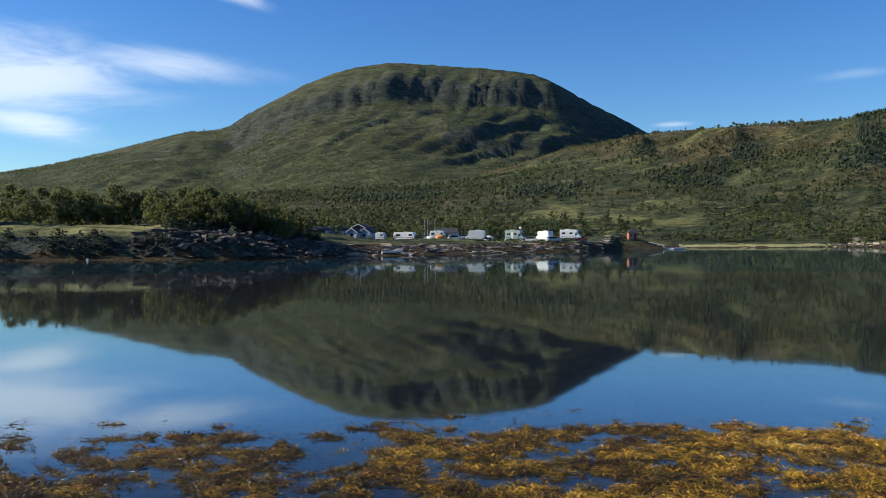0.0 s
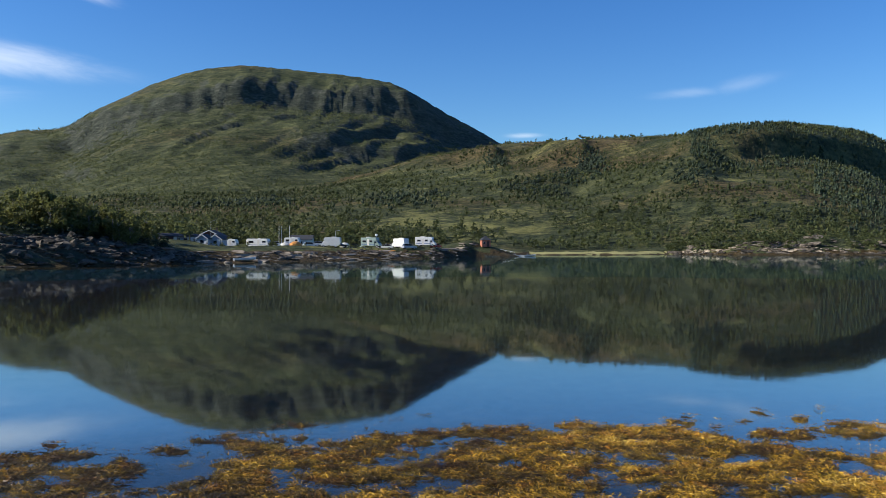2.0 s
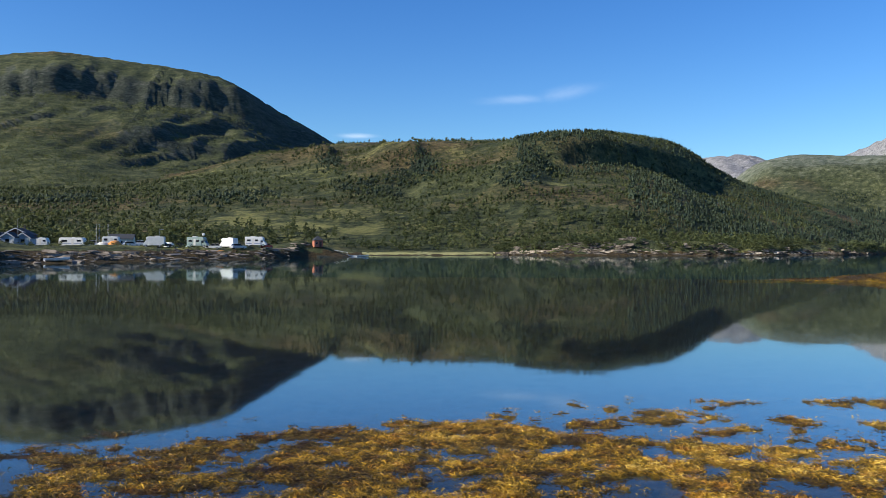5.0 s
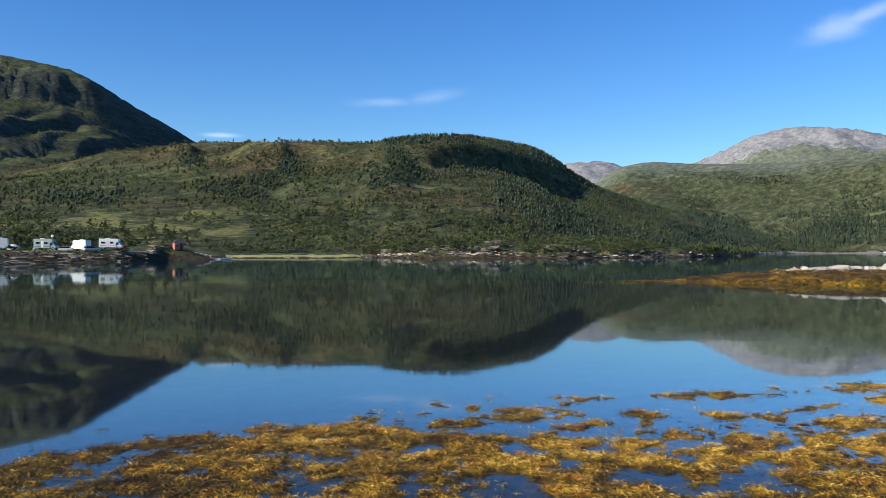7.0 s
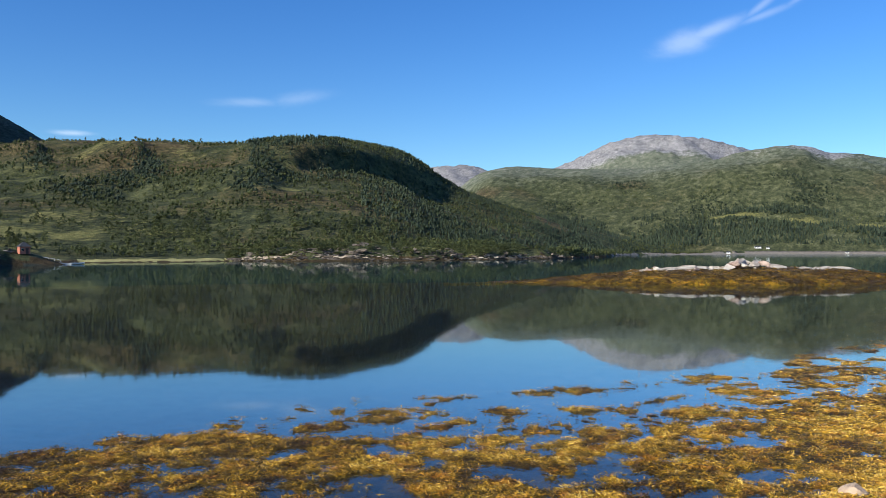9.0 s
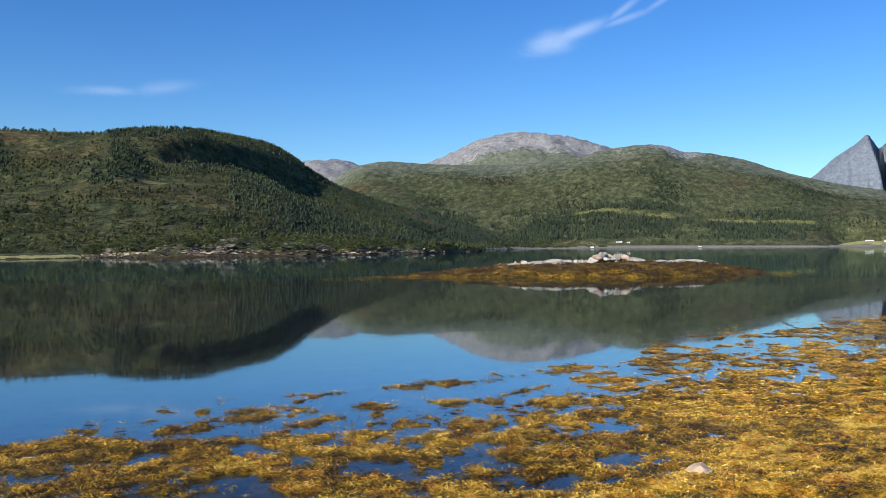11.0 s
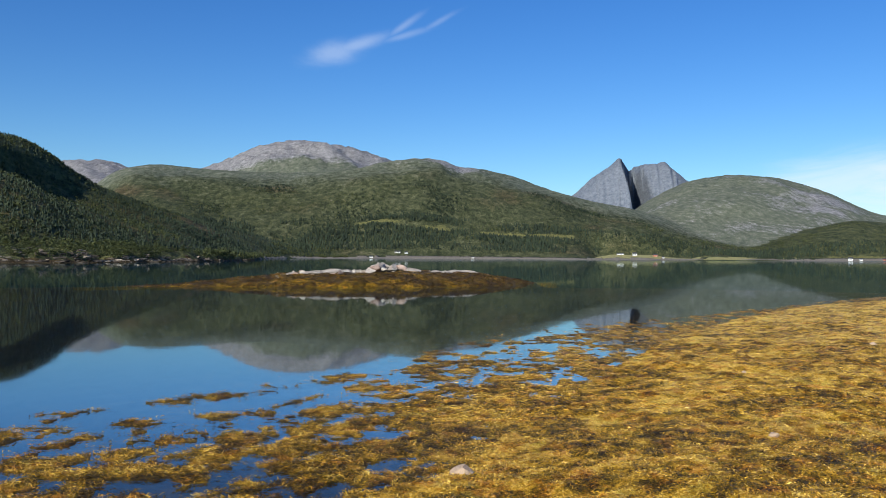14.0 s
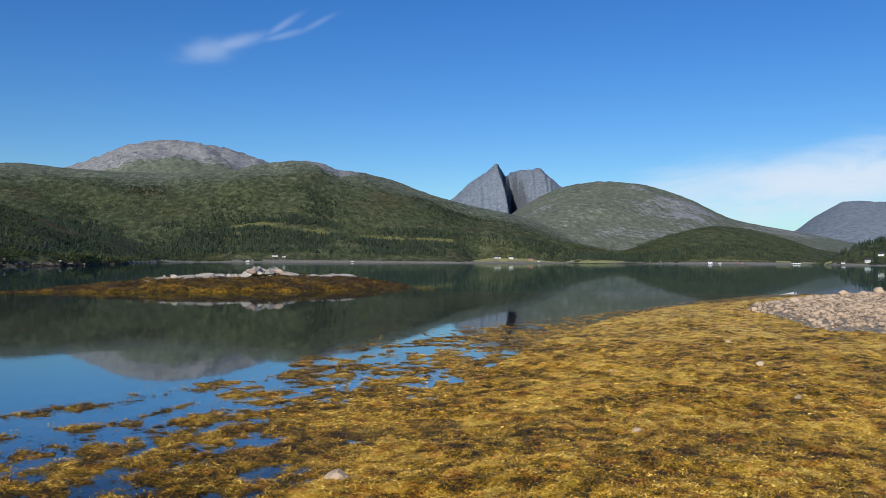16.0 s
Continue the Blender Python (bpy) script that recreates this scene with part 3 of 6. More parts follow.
def weed_mat(n):
    p = place(n)
    patch = n.noise(p, 0.55, 4, 0.6)
    fine = n.noise(n.mapping(p, (1, 1, 1), (0, 0, 0.6)), 9.0, 6, 0.75, dist=1.2)
    fine2 = n.noise(p, 28.0, 4, 0.7, dist=0.8)
    tuft = n.noise(p, 2.6, 4, 0.65)
    fac = n.math("ADD", n.math("MULTIPLY", n.span(patch, 0.35, 0.65), 0.26), n.math("ADD", n.math("MULTIPLY", n.span(tuft, 0.36, 0.64), 0.36), n.math("ADD", n.math("MULTIPLY", n.span(fine, 0.38, 0.66), 0.22), n.math("MULTIPLY", n.span(fine2, 0.4, 0.65), 0.26))))
    hgt = n.math("ADD", fine, n.math("MULTIPLY", fine2, 0.6))
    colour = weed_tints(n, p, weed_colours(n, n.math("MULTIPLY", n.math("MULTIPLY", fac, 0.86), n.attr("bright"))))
    return principled(n, colour, 0.5, n.bump(hgt, 1.0, 0.06), spec=0.12)


MAT_WEEDMAT = material("wrack_bed", weed_mat)


def leaves(name, lo, mid, hi, through_light):
    def build(n):
        isl = n.add("ShaderNodeNewGeometry").outputs["Random Per Island"]
        patch = n.noise(place(n), 0.02, 4, 0.6)
        obr = n.add("ShaderNodeObjectInfo").outputs["Random"]
        fac = n.math("ADD", n.math("MULTIPLY", n.math("ADD", isl, n.attr("tone")), 0.27), n.math("ADD", n.math("MULTIPLY", n.span(patch, 0.3, 0.7), 0.33), n.math("MULTIPLY", obr, 0.13)))
        colour = n.ramp(fac, [(0.1, lo), (0.5, mid), (0.95, hi)])
        thin = n.add("ShaderNodeBsdfTranslucent")
        n.link(n.mix(0.5, colour, hi), thin.inputs["Color"])
        mix = n.add("ShaderNodeMixShader")
        mix.inputs[0].default_value = through_light
        n.link(principled(n, colour, 0.7, spec=0.25), mix.inputs[1])
        n.link(thin.outputs[0], mix.inputs[2])
        return mix.outputs[0]
    return material(name, build)


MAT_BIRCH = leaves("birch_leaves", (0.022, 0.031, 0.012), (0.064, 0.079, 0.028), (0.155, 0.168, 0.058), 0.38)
# lighter copy of the birch leaves, sunlight on the crowns put into the colour
MAT_SUNLIT_BIRCH = leaves("sunlit_birch_leaves", (0.034, 0.041, 0.013), (0.092, 0.103, 0.032), (0.20, 0.205, 0.064), 0.45)
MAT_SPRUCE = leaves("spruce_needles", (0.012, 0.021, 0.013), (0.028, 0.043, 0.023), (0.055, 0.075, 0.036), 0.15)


def bark(n):
    p = n.add("ShaderNodeTexCoord").outputs["Object"]
    return principled(n, n.ramp(n.noise(n.mapping(p, (6, 6, 1.5)), 2.0, 4, 0.6), [(0.35, (0.05, 0.045, 0.04)), (0.6, (0.30, 0.28, 0.25))]), 0.85)


MAT_BARK = material("birch_bark", bark)


def stone_mat(name, lo, mid, hi, scale=1.5, each=0.12):
    def build(n):
        p = n.add("ShaderNodeTexCoord").outputs["Object"]
        rnd = n.add("ShaderNodeObjectInfo").outputs["Random"]
        isl = n.add("ShaderNodeNewGeometry").outputs["Random Per Island"]
        a = n.noise(p, scale, 6, 0.65)
        b = n.noise(p, scale * 7, 4, 0.7)
        fac = n.math("ADD", n.math("MULTIPLY", a, 0.6), n.math("ADD", n.math("MULTIPLY", b, 0.25), n.math("ADD", n.math("MULTIPLY", rnd, 0.12), n.math("MULTIPLY", isl, each))))
        return principled(n, n.ramp(fac, [(0.30, lo), (0.48, mid), (0.66, hi)]), 0.85, n.bump(n.math("ADD", a, n.math("MULTIPLY", b, 0.3)), 0.7, 0.06), spec=0.25)
    return material(name, build)


# rock tones lowered towards black, with the point's shade in the colour
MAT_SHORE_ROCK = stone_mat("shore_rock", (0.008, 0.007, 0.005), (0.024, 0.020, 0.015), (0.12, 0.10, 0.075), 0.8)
MAT_PALE_ROCK = stone_mat("pale_rock", (0.06, 0.048, 0.039), (0.24, 0.205, 0.165), (0.48, 0.43, 0.36), 1.6)
MAT_PINK_ROCK = stone_mat("pink_rock", (0.07, 0.045, 0.035), (0.23, 0.155, 0.12), (0.44, 0.34, 0.28), 1.6)
MAT_LEDGE = stone_mat("ledge_rock", (0.018, 0.014, 0.010), (0.070, 0.058, 0.044), (0.25, 0.21, 0.165), 0.45)
MAT_WARM_LEDGE = stone_mat("warm_ledge", (0.06, 0.045, 0.032), (0.25, 0.20, 0.145), (0.50, 0.42, 0.32), 0.7)
MAT_GRAVEL = stone_mat("beach_stone", (0.09, 0.064, 0.044), (0.25, 0.182, 0.122), (0.51, 0.375, 0.25), 2.0, 0.26)

# ---------------------------------------------------------------- land, sea bed and water
FINE = np.concatenate([np.arange(-33.0, 71.9, 0.25), np.arange(72.0, 81.5, 0.09), np.arange(81.6, 107.01, 0.25)])
COARSE = np.arange(109.0, 325.1, 3.0)
AZ = np.concatenate([FINE, COARSE])
RR = [0.0, 0.8]
while RR[-1] < 4950:
    r0 = RR[-1]
    RR.append(r0 * (1.02 if 34 < r0 < 70 else 1.06 if r0 < 120 else 1.014 if r0 < 480 else 1.0065 if 1120 < r0 < 1330 else 1.018 if 1500 < r0 < 3200 else 1.013))
RR = np.array(RR)
A2, R2 = np.meshgrid(np.radians(AZ), RR)
GX, GY = R2 * np.sin(A2), R2 * np.cos(A2)
GZ, WHICH, RISE = land(GX, GY)
AZD = np.degrees(np.arctan2(GX, GY))

RIDGE_NAMES = ["", *RIDGES]


MEADOWS = ((-24, 168, 6.2, 15), (-21, 175, 5.5, 14), (-26, 177, 4, 12), (-16, 174, 3, 8), (2, 232, 10, 18), (8.2, 455, 3.0, 34), (12.4, 446, 3.0, 30), (16, 440, 3.4, 26), (13.6, 500, 2.0, 20), (24, 352, 7, 14),
           (29.2, 610, 1.3, 14), (63.0, 1640, 2.6, 20), (67.5, 1630, 2.0, 16), (71, 1625, 2.0, 14), 
           (38.5, 385, 6, 16), (77.0, 1550, 3.6, 110), (80.6, 1530, 2.2, 26), (59, 1655, 2.4, 16), (91, 1560, 4, 30), (98.3, 1195, 0.9, 30))


def meadow(x, y):
    az, r = np.degrees(np.arctan2(x, y)), np.hypot(x, y)
    warp = 0.65 * fbm(x / (0.035 * r + 6), y / (0.035 * r + 6), 5, 90, 0.6)
    total = np.zeros_like(r)
    for az0, r0, daz, dr in MEADOWS:
        d = np.sqrt(((az - az0) / daz) ** 2 + ((r - r0) / dr) ** 2)
        total = np.maximum(total, 1 - smooth(0.3, 1.15, d + warp))
    return total


def is_ridge(key):
    return (WHICH == RIDGE_NAMES.index(key)).astype(float)


n_big = fbm(GX / 120, GY / 120, 4, 80)
heath = 0.15 + 0.45 * n_big
heath += is_ridge("ridge") * (0.22 + 0.5 * fbm(GX / 70, GY / 70, 3, 84))
heath += is_ridge("ridge") * 1.1 * smooth(0.55, 0.95, RISE) * smooth(-2, 3, AZD) * (1 - smooth(16, 22, AZD))
heath += is_ridge("dome") * 0.30 * smooth(0.74, 0.86, RISE)
heath += is_ridge("mid_hill") * (0.02 + 0.45 * n_big)
heath += is_ridge("low_hill") * -0.1
rock = -0.3 + 0.3 * n_big
steep = np.hypot(np.gradient(GZ, axis=0) / np.gradient(R2, axis=0), np.gradient(GZ, axis=1) / np.maximum(R2 * np.gradient(np.unwrap(A2, axis=1), axis=1), 0.5))
rock += (is_ridge("mid_hill") + 0.7 * is_ridge("ridge")) * 0.26 * smooth(0.65, 1.25, steep)
crag_and_shade = is_ridge("dome") * (0.95 * smooth(0.42, 0.72, steep) + 0.25 * smooth(0.56, 0.63, RISE) * (1 - smooth(0.72, 0.78, RISE)))
rock += is_ridge("bare_fell") * 1.15 * smooth(0.42, 0.7, RISE) + is_ridge("far_fell") * 1.2
rock += is_ridge("far_dome") * (0.54 + 0.25 * n_big)
rock += is_ridge("dome") * (0.30 * smooth(0.93, 1.0, RISE) + 0.20)
rock += is_ridge("mid_hill") * (0.30 + 0.25 * smooth(0.6, 0.95, RISE))
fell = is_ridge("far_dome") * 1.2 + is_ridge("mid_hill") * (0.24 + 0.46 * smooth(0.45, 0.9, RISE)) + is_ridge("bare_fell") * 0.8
rock += is_ridge("far_dome") * 0.55 * np.exp(-((AZD - 88.0) / 2.0) ** 2 - ((RISE - 0.55) / 0.30) ** 2) * (0.6 + 0.8 * fbm(GX / 60, GY / 60, 3, 86))
rock += is_ridge("mid_hill") * 0.5 * np.exp(-((AZD - 64.2) / 1.6) ** 2) * smooth(0.55, 0.9, RISE)
hazed_rock = is_ridge("peak") * 1.5 + is_ridge("table_fell") * 1.3
clearing = 1 - smooth(-0.35, 0.02, fbm(GX / 75, GY / 75, 4, 77))
grass = np.maximum(meadow(GX, GY) * np.where(R2 < 700, 0.66, 0.80), is_ridge("ridge") * 0.44 * clearing * (1 - 0.5 * smooth(20, 30, AZD)))
grass = np.maximum(grass, is_ridge("dome") * 0.20 * smooth(0.3, 0.45, RISE) * (1 - smooth(0.55, 0.62, RISE)))
shore_d = R2 - table(AZD, FAR_SHORE)
tidal = (GZ < 1.1) & (GZ > -0.6) & (shore_d > -30) & (R2 > 120)
rock = np.where(tidal, -1, rock)
heath = np.where(tidal, -1, heath)
tidal = tidal | ((GZ < 2.4) & (GZ > -0.6) & (AZD > 51) & (AZD < 99) & (shore_d > -30) & (R2 > 900))
pale = tidal & (((AZD > 15.8) & (AZD < 25.5)) | (AZD > 51))
sand = np.where(tidal & ~pale, 0.95, 0.0)
grass = np.where(pale, np.where(AZD > 51, -1.0, 1.2), grass)
hay = 1.1 * np.clip((3.7 - np.abs(AZD - 77.2) - 0.6 * fbm(GX / 40, GY / 40, 3, 87)) / 0.6, 0, 1) * (R2 > 1450) * (R2 < 1600)
hay = np.where((R2 > 900) & (GZ > 1.2) & (GZ < 5.5) & (AZD > 79) & (AZD < 97) & (fbm(GX / 70, GY / 20, 3, 89) > 0.05), 0.9, hay)
hay = np.where(pale & (AZD < 51) & (GZ > 0.3), 1.2, hay)
hay = np.where((AZD < -18.3) & (AZD > -34) & (shore_d > 6) & (R2 < 200), 0.42 * smooth(0.1, 0.6, meadow(GX, GY)), hay)
sand = np.where(pale & (AZD < 51) & (GZ <= 0.3), 0.95, sand)
gravel_at = gravel_mask(GX, GY)
shingle = np.where((gravel_at > 0.05) | (pale & (AZD > 51)) | ((WHICH == -1) & (R2 < 7.4)), 1.3, 0.0)
sand = np.where((WHICH == -1) & (gravel_at <= 0.2), 0.9, sand)
sand = np.where((AZD > -8) & (AZD < 14.5) & (GZ < 2.4) & (GZ > -0.6) & (R2 > 120) & (shore_d < 24), 0.75, sand)
sand = np.where((AZD < -7) & (AZD > -60) & (GZ < 0.35) & (GZ > -0.6) & (R2 > 120) & (shore_d < 12), 0.8, sand)
rocky_bank = ((GZ >= 1.1) & (shore_d < 26) & (R2 > 120) & (R2 < 700)).astype(float)
rock = rock + rocky_bank * (0.35 * (AZD > 24.5) + 0.45 * ((AZD < 14) & (AZD > -6)))
heath = heath - rocky_bank * (AZD < -6) * 0.3
bed = (GZ < -0.4) * 1.0
sand = np.where((GZ < -0.4) & (R2 > 20), 0.95, sand)
verts = np.stack([GX.ravel(), GY.ravel(), GZ.ravel()], 1)
faces = grid_faces(len(RR), len(AZ), closed=True)
# dark crag colour on the point's bank stands in for the shade there
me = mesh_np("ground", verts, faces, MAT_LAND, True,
             [(k, v.ravel()) for k, v in (("heath", heath), ("rock", rock), ("hazed_rock", hazed_rock), ("grass", grass), ("sand", sand), ("bed", bed), ("shingle", shingle), ("fell", fell), ("crag_and_shade", np.where((AZD > -34) & (AZD < -7.5) & (shore_d > 0) & (shore_d < np.where(AZD < -19, 6.5, 17)) & (R2 < 220), 1.0, crag_and_shade)), ("hay", hay))])
tagged(new("ground", me), "fjord shore with green wooded hills and bare fells", "ground", kind="structure")

bm = bmesh.new()
rings = []
for rr in (0.005, 30, 200, 1000, 4900):
    rings.append([bm.verts.new((rr * math.sin(a), rr * math.cos(a), 0)) for a in np.linspace(0, 2 * math.pi, 64, endpoint=False)])
for ra, rb in zip(rings, rings[1:]):
    for i in range(64):
        j = (i + 1) % 64
        bm.faces.new((ra[i], rb[i], rb[j], ra[j]))
bmesh.ops.recalc_face_normals(bm, faces=bm.faces)
if sum(f.normal.z for f in bm.faces) < 0:
    bmesh.ops.reverse_faces(bm, faces=bm.faces)
water = part("water", bm, MAT_WATER, None)
tagged(water, "calm clear fjord water mirroring hills and sky", "water", kind="structure")

# ---------------------------------------------------------------- seaweed on the near shore
def weed_level(x, y):
    """How much weed lies at a place: above 0 it stands out of the water."""
    az = np.degrees(np.arctan2(x, y))
    r = np.hypot(x, y)
    inner, outer = table(az, NEAR_EDGE), table(az, WEED_EDGE) - 0.9 * (1 - smooth(28, 42, az))
    t = np.clip((outer - r) / np.maximum(outer - inner, 1), -1, 1.6)
    blot = 0.95 * fbm(x / 0.62, y / 0.50, 4, 21, 0.62)
    for cx, cy, cs in ((0.68, 15.7, 0.20), (5.0, 14.1, 0.65), (14.4, 12.4, 0.6), (11.7, 8.4, 0.7), (15.2, 6.9, 0.8)):
        blot = blot + 0.5 * np.exp(-((x - cx) ** 2 + (y - cy) ** 2) / (2 * cs * cs))
    blot2 = fbm(x / 5.5, y / 4.0, 3, 27)
    dens = 0.31 + 0.13 * smooth(-5, 14, az) + 0.30 * t - 2.2 * np.maximum(-t, 0) + 0.08 * smooth(5, 25, az) - 0.17 * smooth(40, 52, az) * (1 - smooth(60, 70, az))
    return dens - 0.50 + 1.0 * blot + 0.38 * blot2 + 0.25 * fbm(x / 0.2, y / 0.2, 2, 29), t


WA = np.radians(np.arange(-32.0, 104.01, 0.29))
WR = [7.6]
while WR[-1] < 98:
    WR.append(WR[-1] * 1.0095)
WR = np.array(WR)
A3, R3 = np.meshgrid(WA, WR)
WX, WY = R3 * np.sin(A3), R3 * np.cos(A3)
lev, tt = weed_level(WX, WY)
gz = near_ground(np.degrees(A3), R3) + 1.1 * gravel_mask(WX, WY)
lump = fbm(WX / 0.5, WY / 0.5, 4, 33, 0.6)
lump2 = fbm(WX / 1.6, WY / 1.6, 3, 36) + 1.3 * smooth(12, 20, R3) * np.maximum(fbm(WX / 0.8, WY / 0.8, 3, 38), 0)
sunk = lev - 0.10
WZ = np.where(sunk > 0, 0.01 + 0.05 * np.minimum(sunk, 0.6) + 0.035 * np.maximum(lump, -0.3), 0.01 + 0.13 * sunk)
WZ = np.maximum(WZ, -0.5)
solid = np.maximum(gz, 0) + 0.14 + 0.085 * lump + 0.11 * lump2 - 0.45 * smooth(0.03, 0.12, gravel_mask(WX, WY))
WZ = np.where(gz > -0.02, np.maximum(solid, np.where(gz > 0.02, -9, WZ)), WZ)
# bearing term puts backlit left and sunlit right into the wrack's colour
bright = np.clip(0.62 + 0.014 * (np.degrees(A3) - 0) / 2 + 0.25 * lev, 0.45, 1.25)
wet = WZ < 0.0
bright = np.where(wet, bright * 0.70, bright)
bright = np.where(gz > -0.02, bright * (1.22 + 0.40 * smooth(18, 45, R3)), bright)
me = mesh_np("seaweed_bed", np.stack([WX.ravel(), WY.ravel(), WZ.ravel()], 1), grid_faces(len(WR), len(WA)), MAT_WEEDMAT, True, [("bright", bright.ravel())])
tagged(new("seaweed_bed", me), "matted golden brown wrack floating and lying on the shore", "seaweed", kind="stuff")


def strands(name, x, y, base, bright, length, width, label, seed, lift=0.45, seg=2, stray=1.1):
    """Short bent strands of wrack lying at the given places."""
    g = np.random.default_rng(seed)
    m = len(x)
    heading = 2.2 + 3.0 * fbm(x / 0.9, y / 0.9, 3, 44) + g.normal(0, stray, m)
    ln = length * g.uniform(0.4, 1.5, m)
    w = width * g.uniform(0.6, 1.5, m)
    arch = ln * g.uniform(0.03, lift, m)
    bend = g.normal(0, 1.3, m)
    vs = np.zeros((m, seg + 1, 2, 3))
    px, py = x.copy(), y.copy()
    for k in range(seg + 1):
        s = k / seg
        hd = heading + bend * (s - 0.5) * 2
        if k:
            px, py = px + np.cos(hd) * ln / seg, py + np.sin(hd) * ln / seg
        z = base + arch * 4 * s * (1 - s) - 0.005 + 0.012 * s
        ww = w * (1.0 if k < seg else 0.4)
        tilt = g.normal(0, 1.6 * lift, m)
        nx, ny = -np.sin(hd), np.cos(hd)
        for side, sg in ((0, -1), (1, 1)):
            vs[:, k, side, 0] = px + sg * nx * ww * 0.5 * np.cos(tilt)
            vs[:, k, side, 1] = py + sg * ny * ww * 0.5 * np.cos(tilt)
            vs[:, k, side, 2] = z + sg * ww * 0.5 * np.sin(tilt)
    off = (np.arange(m) * (seg + 1) * 2)[:, None, None]
    k = np.arange(seg)[None, :, None] * 2
    quad = np.array([0, 1, 3, 2])[None, None, :]
    fs = (off + k + quad).reshape(-1, 4)
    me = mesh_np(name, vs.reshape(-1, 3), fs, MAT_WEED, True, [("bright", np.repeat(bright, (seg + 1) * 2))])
    return tagged(new(name, me), label, "seaweed", kind="stuff")


def ribbons(name, count, az_lo, az_hi, r_lo, r_hi, length, width, label, seed, lift=0.45, seg=2, stray=1.1):
    """Strands thrown over the places where weed stands out."""
    g = np.random.default_rng(seed)
    n = count * 3
    az = g.uniform(az_lo, az_hi, n) + g.normal(0, 2.2, n)
    r = r_lo * (r_hi / r_lo) ** g.uniform(0, 1, n)
    x, y = r * np.sin(np.radians(az)), r * np.cos(np.radians(az))
    lev, t = weed_level(x, y)
    gz = near_ground(az, r) + 1.1 * gravel_mask(x, y)
    keep = ((lev > 0.05 + g.normal(0, 0.08, n)) | (gz > -0.03)) & (gravel_mask(x, y) < g.uniform(0.02, 0.2, n))
    idx = np.nonzero(keep)[0][:count]
    x, y, lev, gz, az, r = x[idx], y[idx], lev[idx], gz[idx], az[idx], r[idx]
    base = np.where(gz > -0.02, np.maximum(gz, 0) + 0.145 + 0.085 * fbm(x / 0.5, y / 0.5, 4, 33, 0.6) + 0.11 * (fbm(x / 1.6, y / 1.6, 3, 36) + 1.3 * smooth(12, 20, r) * np.maximum(fbm(x / 0.8, y / 0.8, 3, 38), 0)),
                    0.025 + 0.05 * np.clip(lev, 0, 0.6) + 0.035 * np.maximum(fbm(x / 0.5, y / 0.5, 4, 33, 0.6), -0.3))
    # strands carry the same change from backlit to front-lit in their tone
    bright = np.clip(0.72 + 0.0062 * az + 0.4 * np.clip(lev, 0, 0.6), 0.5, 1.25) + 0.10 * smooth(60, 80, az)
    return strands(name, x, y, base, bright, length, width, label, seed + 50, lift, seg, stray)


ribbons("seaweed_strands", 82000, -31, 60, 9.0, 22, 0.085, 0.0105, "golden brown wrack strands floating in shallow water", 3, 0.30, 2, 1.6)
ribbons("seaweed_strands", 84000, 55, 103, 8.0, 30, 0.058, 0.0135, "yellow wrack strands heaped on the low shore", 4, 0.30, 2, 3.0)
ribbons("seaweed_strands", 56000, 62, 102, 16, 90, 0.075, 0.026, "yellow wrack strands covering the flat shore", 5, 0.30, 1, 3.0)

# ---------------------------------------------------------------- woods
def ico(sub):
    bm = bmesh.new()
    bmesh.ops.create_icosphere(bm, subdivisions=sub, radius=1.0)
    v = np.array([q.co[:] for q in bm.verts])
    f = np.array([[q.index for q in p.verts] for p in bm.faces])
    bm.free()
    return v, f


ICO1, ICO2, ICO3 = ico(1), ico(2), ico(3)


def sprays(g, count, wide, low, top, size):
    """A loose crown of leaf sprays, one unit high, each one triangle."""
    d = g.normal(0, 1, (count, 3))
    d /= np.linalg.norm(d, axis=1, keepdims=True)
    mid = (low + top) / 2
    c = d * g.uniform(0.45, 1.0, (count, 1)) * (wide, wide, (top - low) / 2) + (0, 0, mid)
    c[:, :2] *= 1.25 - 0.5 * (c[:, 2:3] - low) / (top - low)
    v = (c[:, None, :] + g.normal(0, 0.62, (count, 3, 3)) * size).reshape(-1, 3)
    return v, np.arange(count * 3).reshape(-1, 3)


def joined(pieces):
    vs, fs, off = [], [], 0
    for v, f in pieces:
        vs.append(v)
        fs.append(f + off)
        off += len(v)
    return np.concatenate(vs), np.concatenate(fs)


OCTA = np.array([[1, 0, 0], [0, 1, 0], [-1, 0, 0], [0, -1, 0], [0, 0, 1], [0, 0, -1]], float)
OCTA_FACES = np.array([[0, 1, 4], [1, 2, 4], [2, 3, 4], [3, 0, 4], [1, 0, 5], [2, 1, 5], [3, 2, 5], [0, 3, 5]])


def far_birch(g):
    """A ragged crown: a lumpy heart with loose sprays about it."""
    core = OCTA * g.uniform(0.7, 1.2, (6, 1)) * (0.20, 0.20, 0.30) + (g.uniform(-0.07, 0.07), g.uniform(-0.07, 0.07), 0.50)
    return joined([(core, OCTA_FACES), sprays(g, 11, g.uniform(0.20, 0.29), 0.06, 0.98, 0.15)])


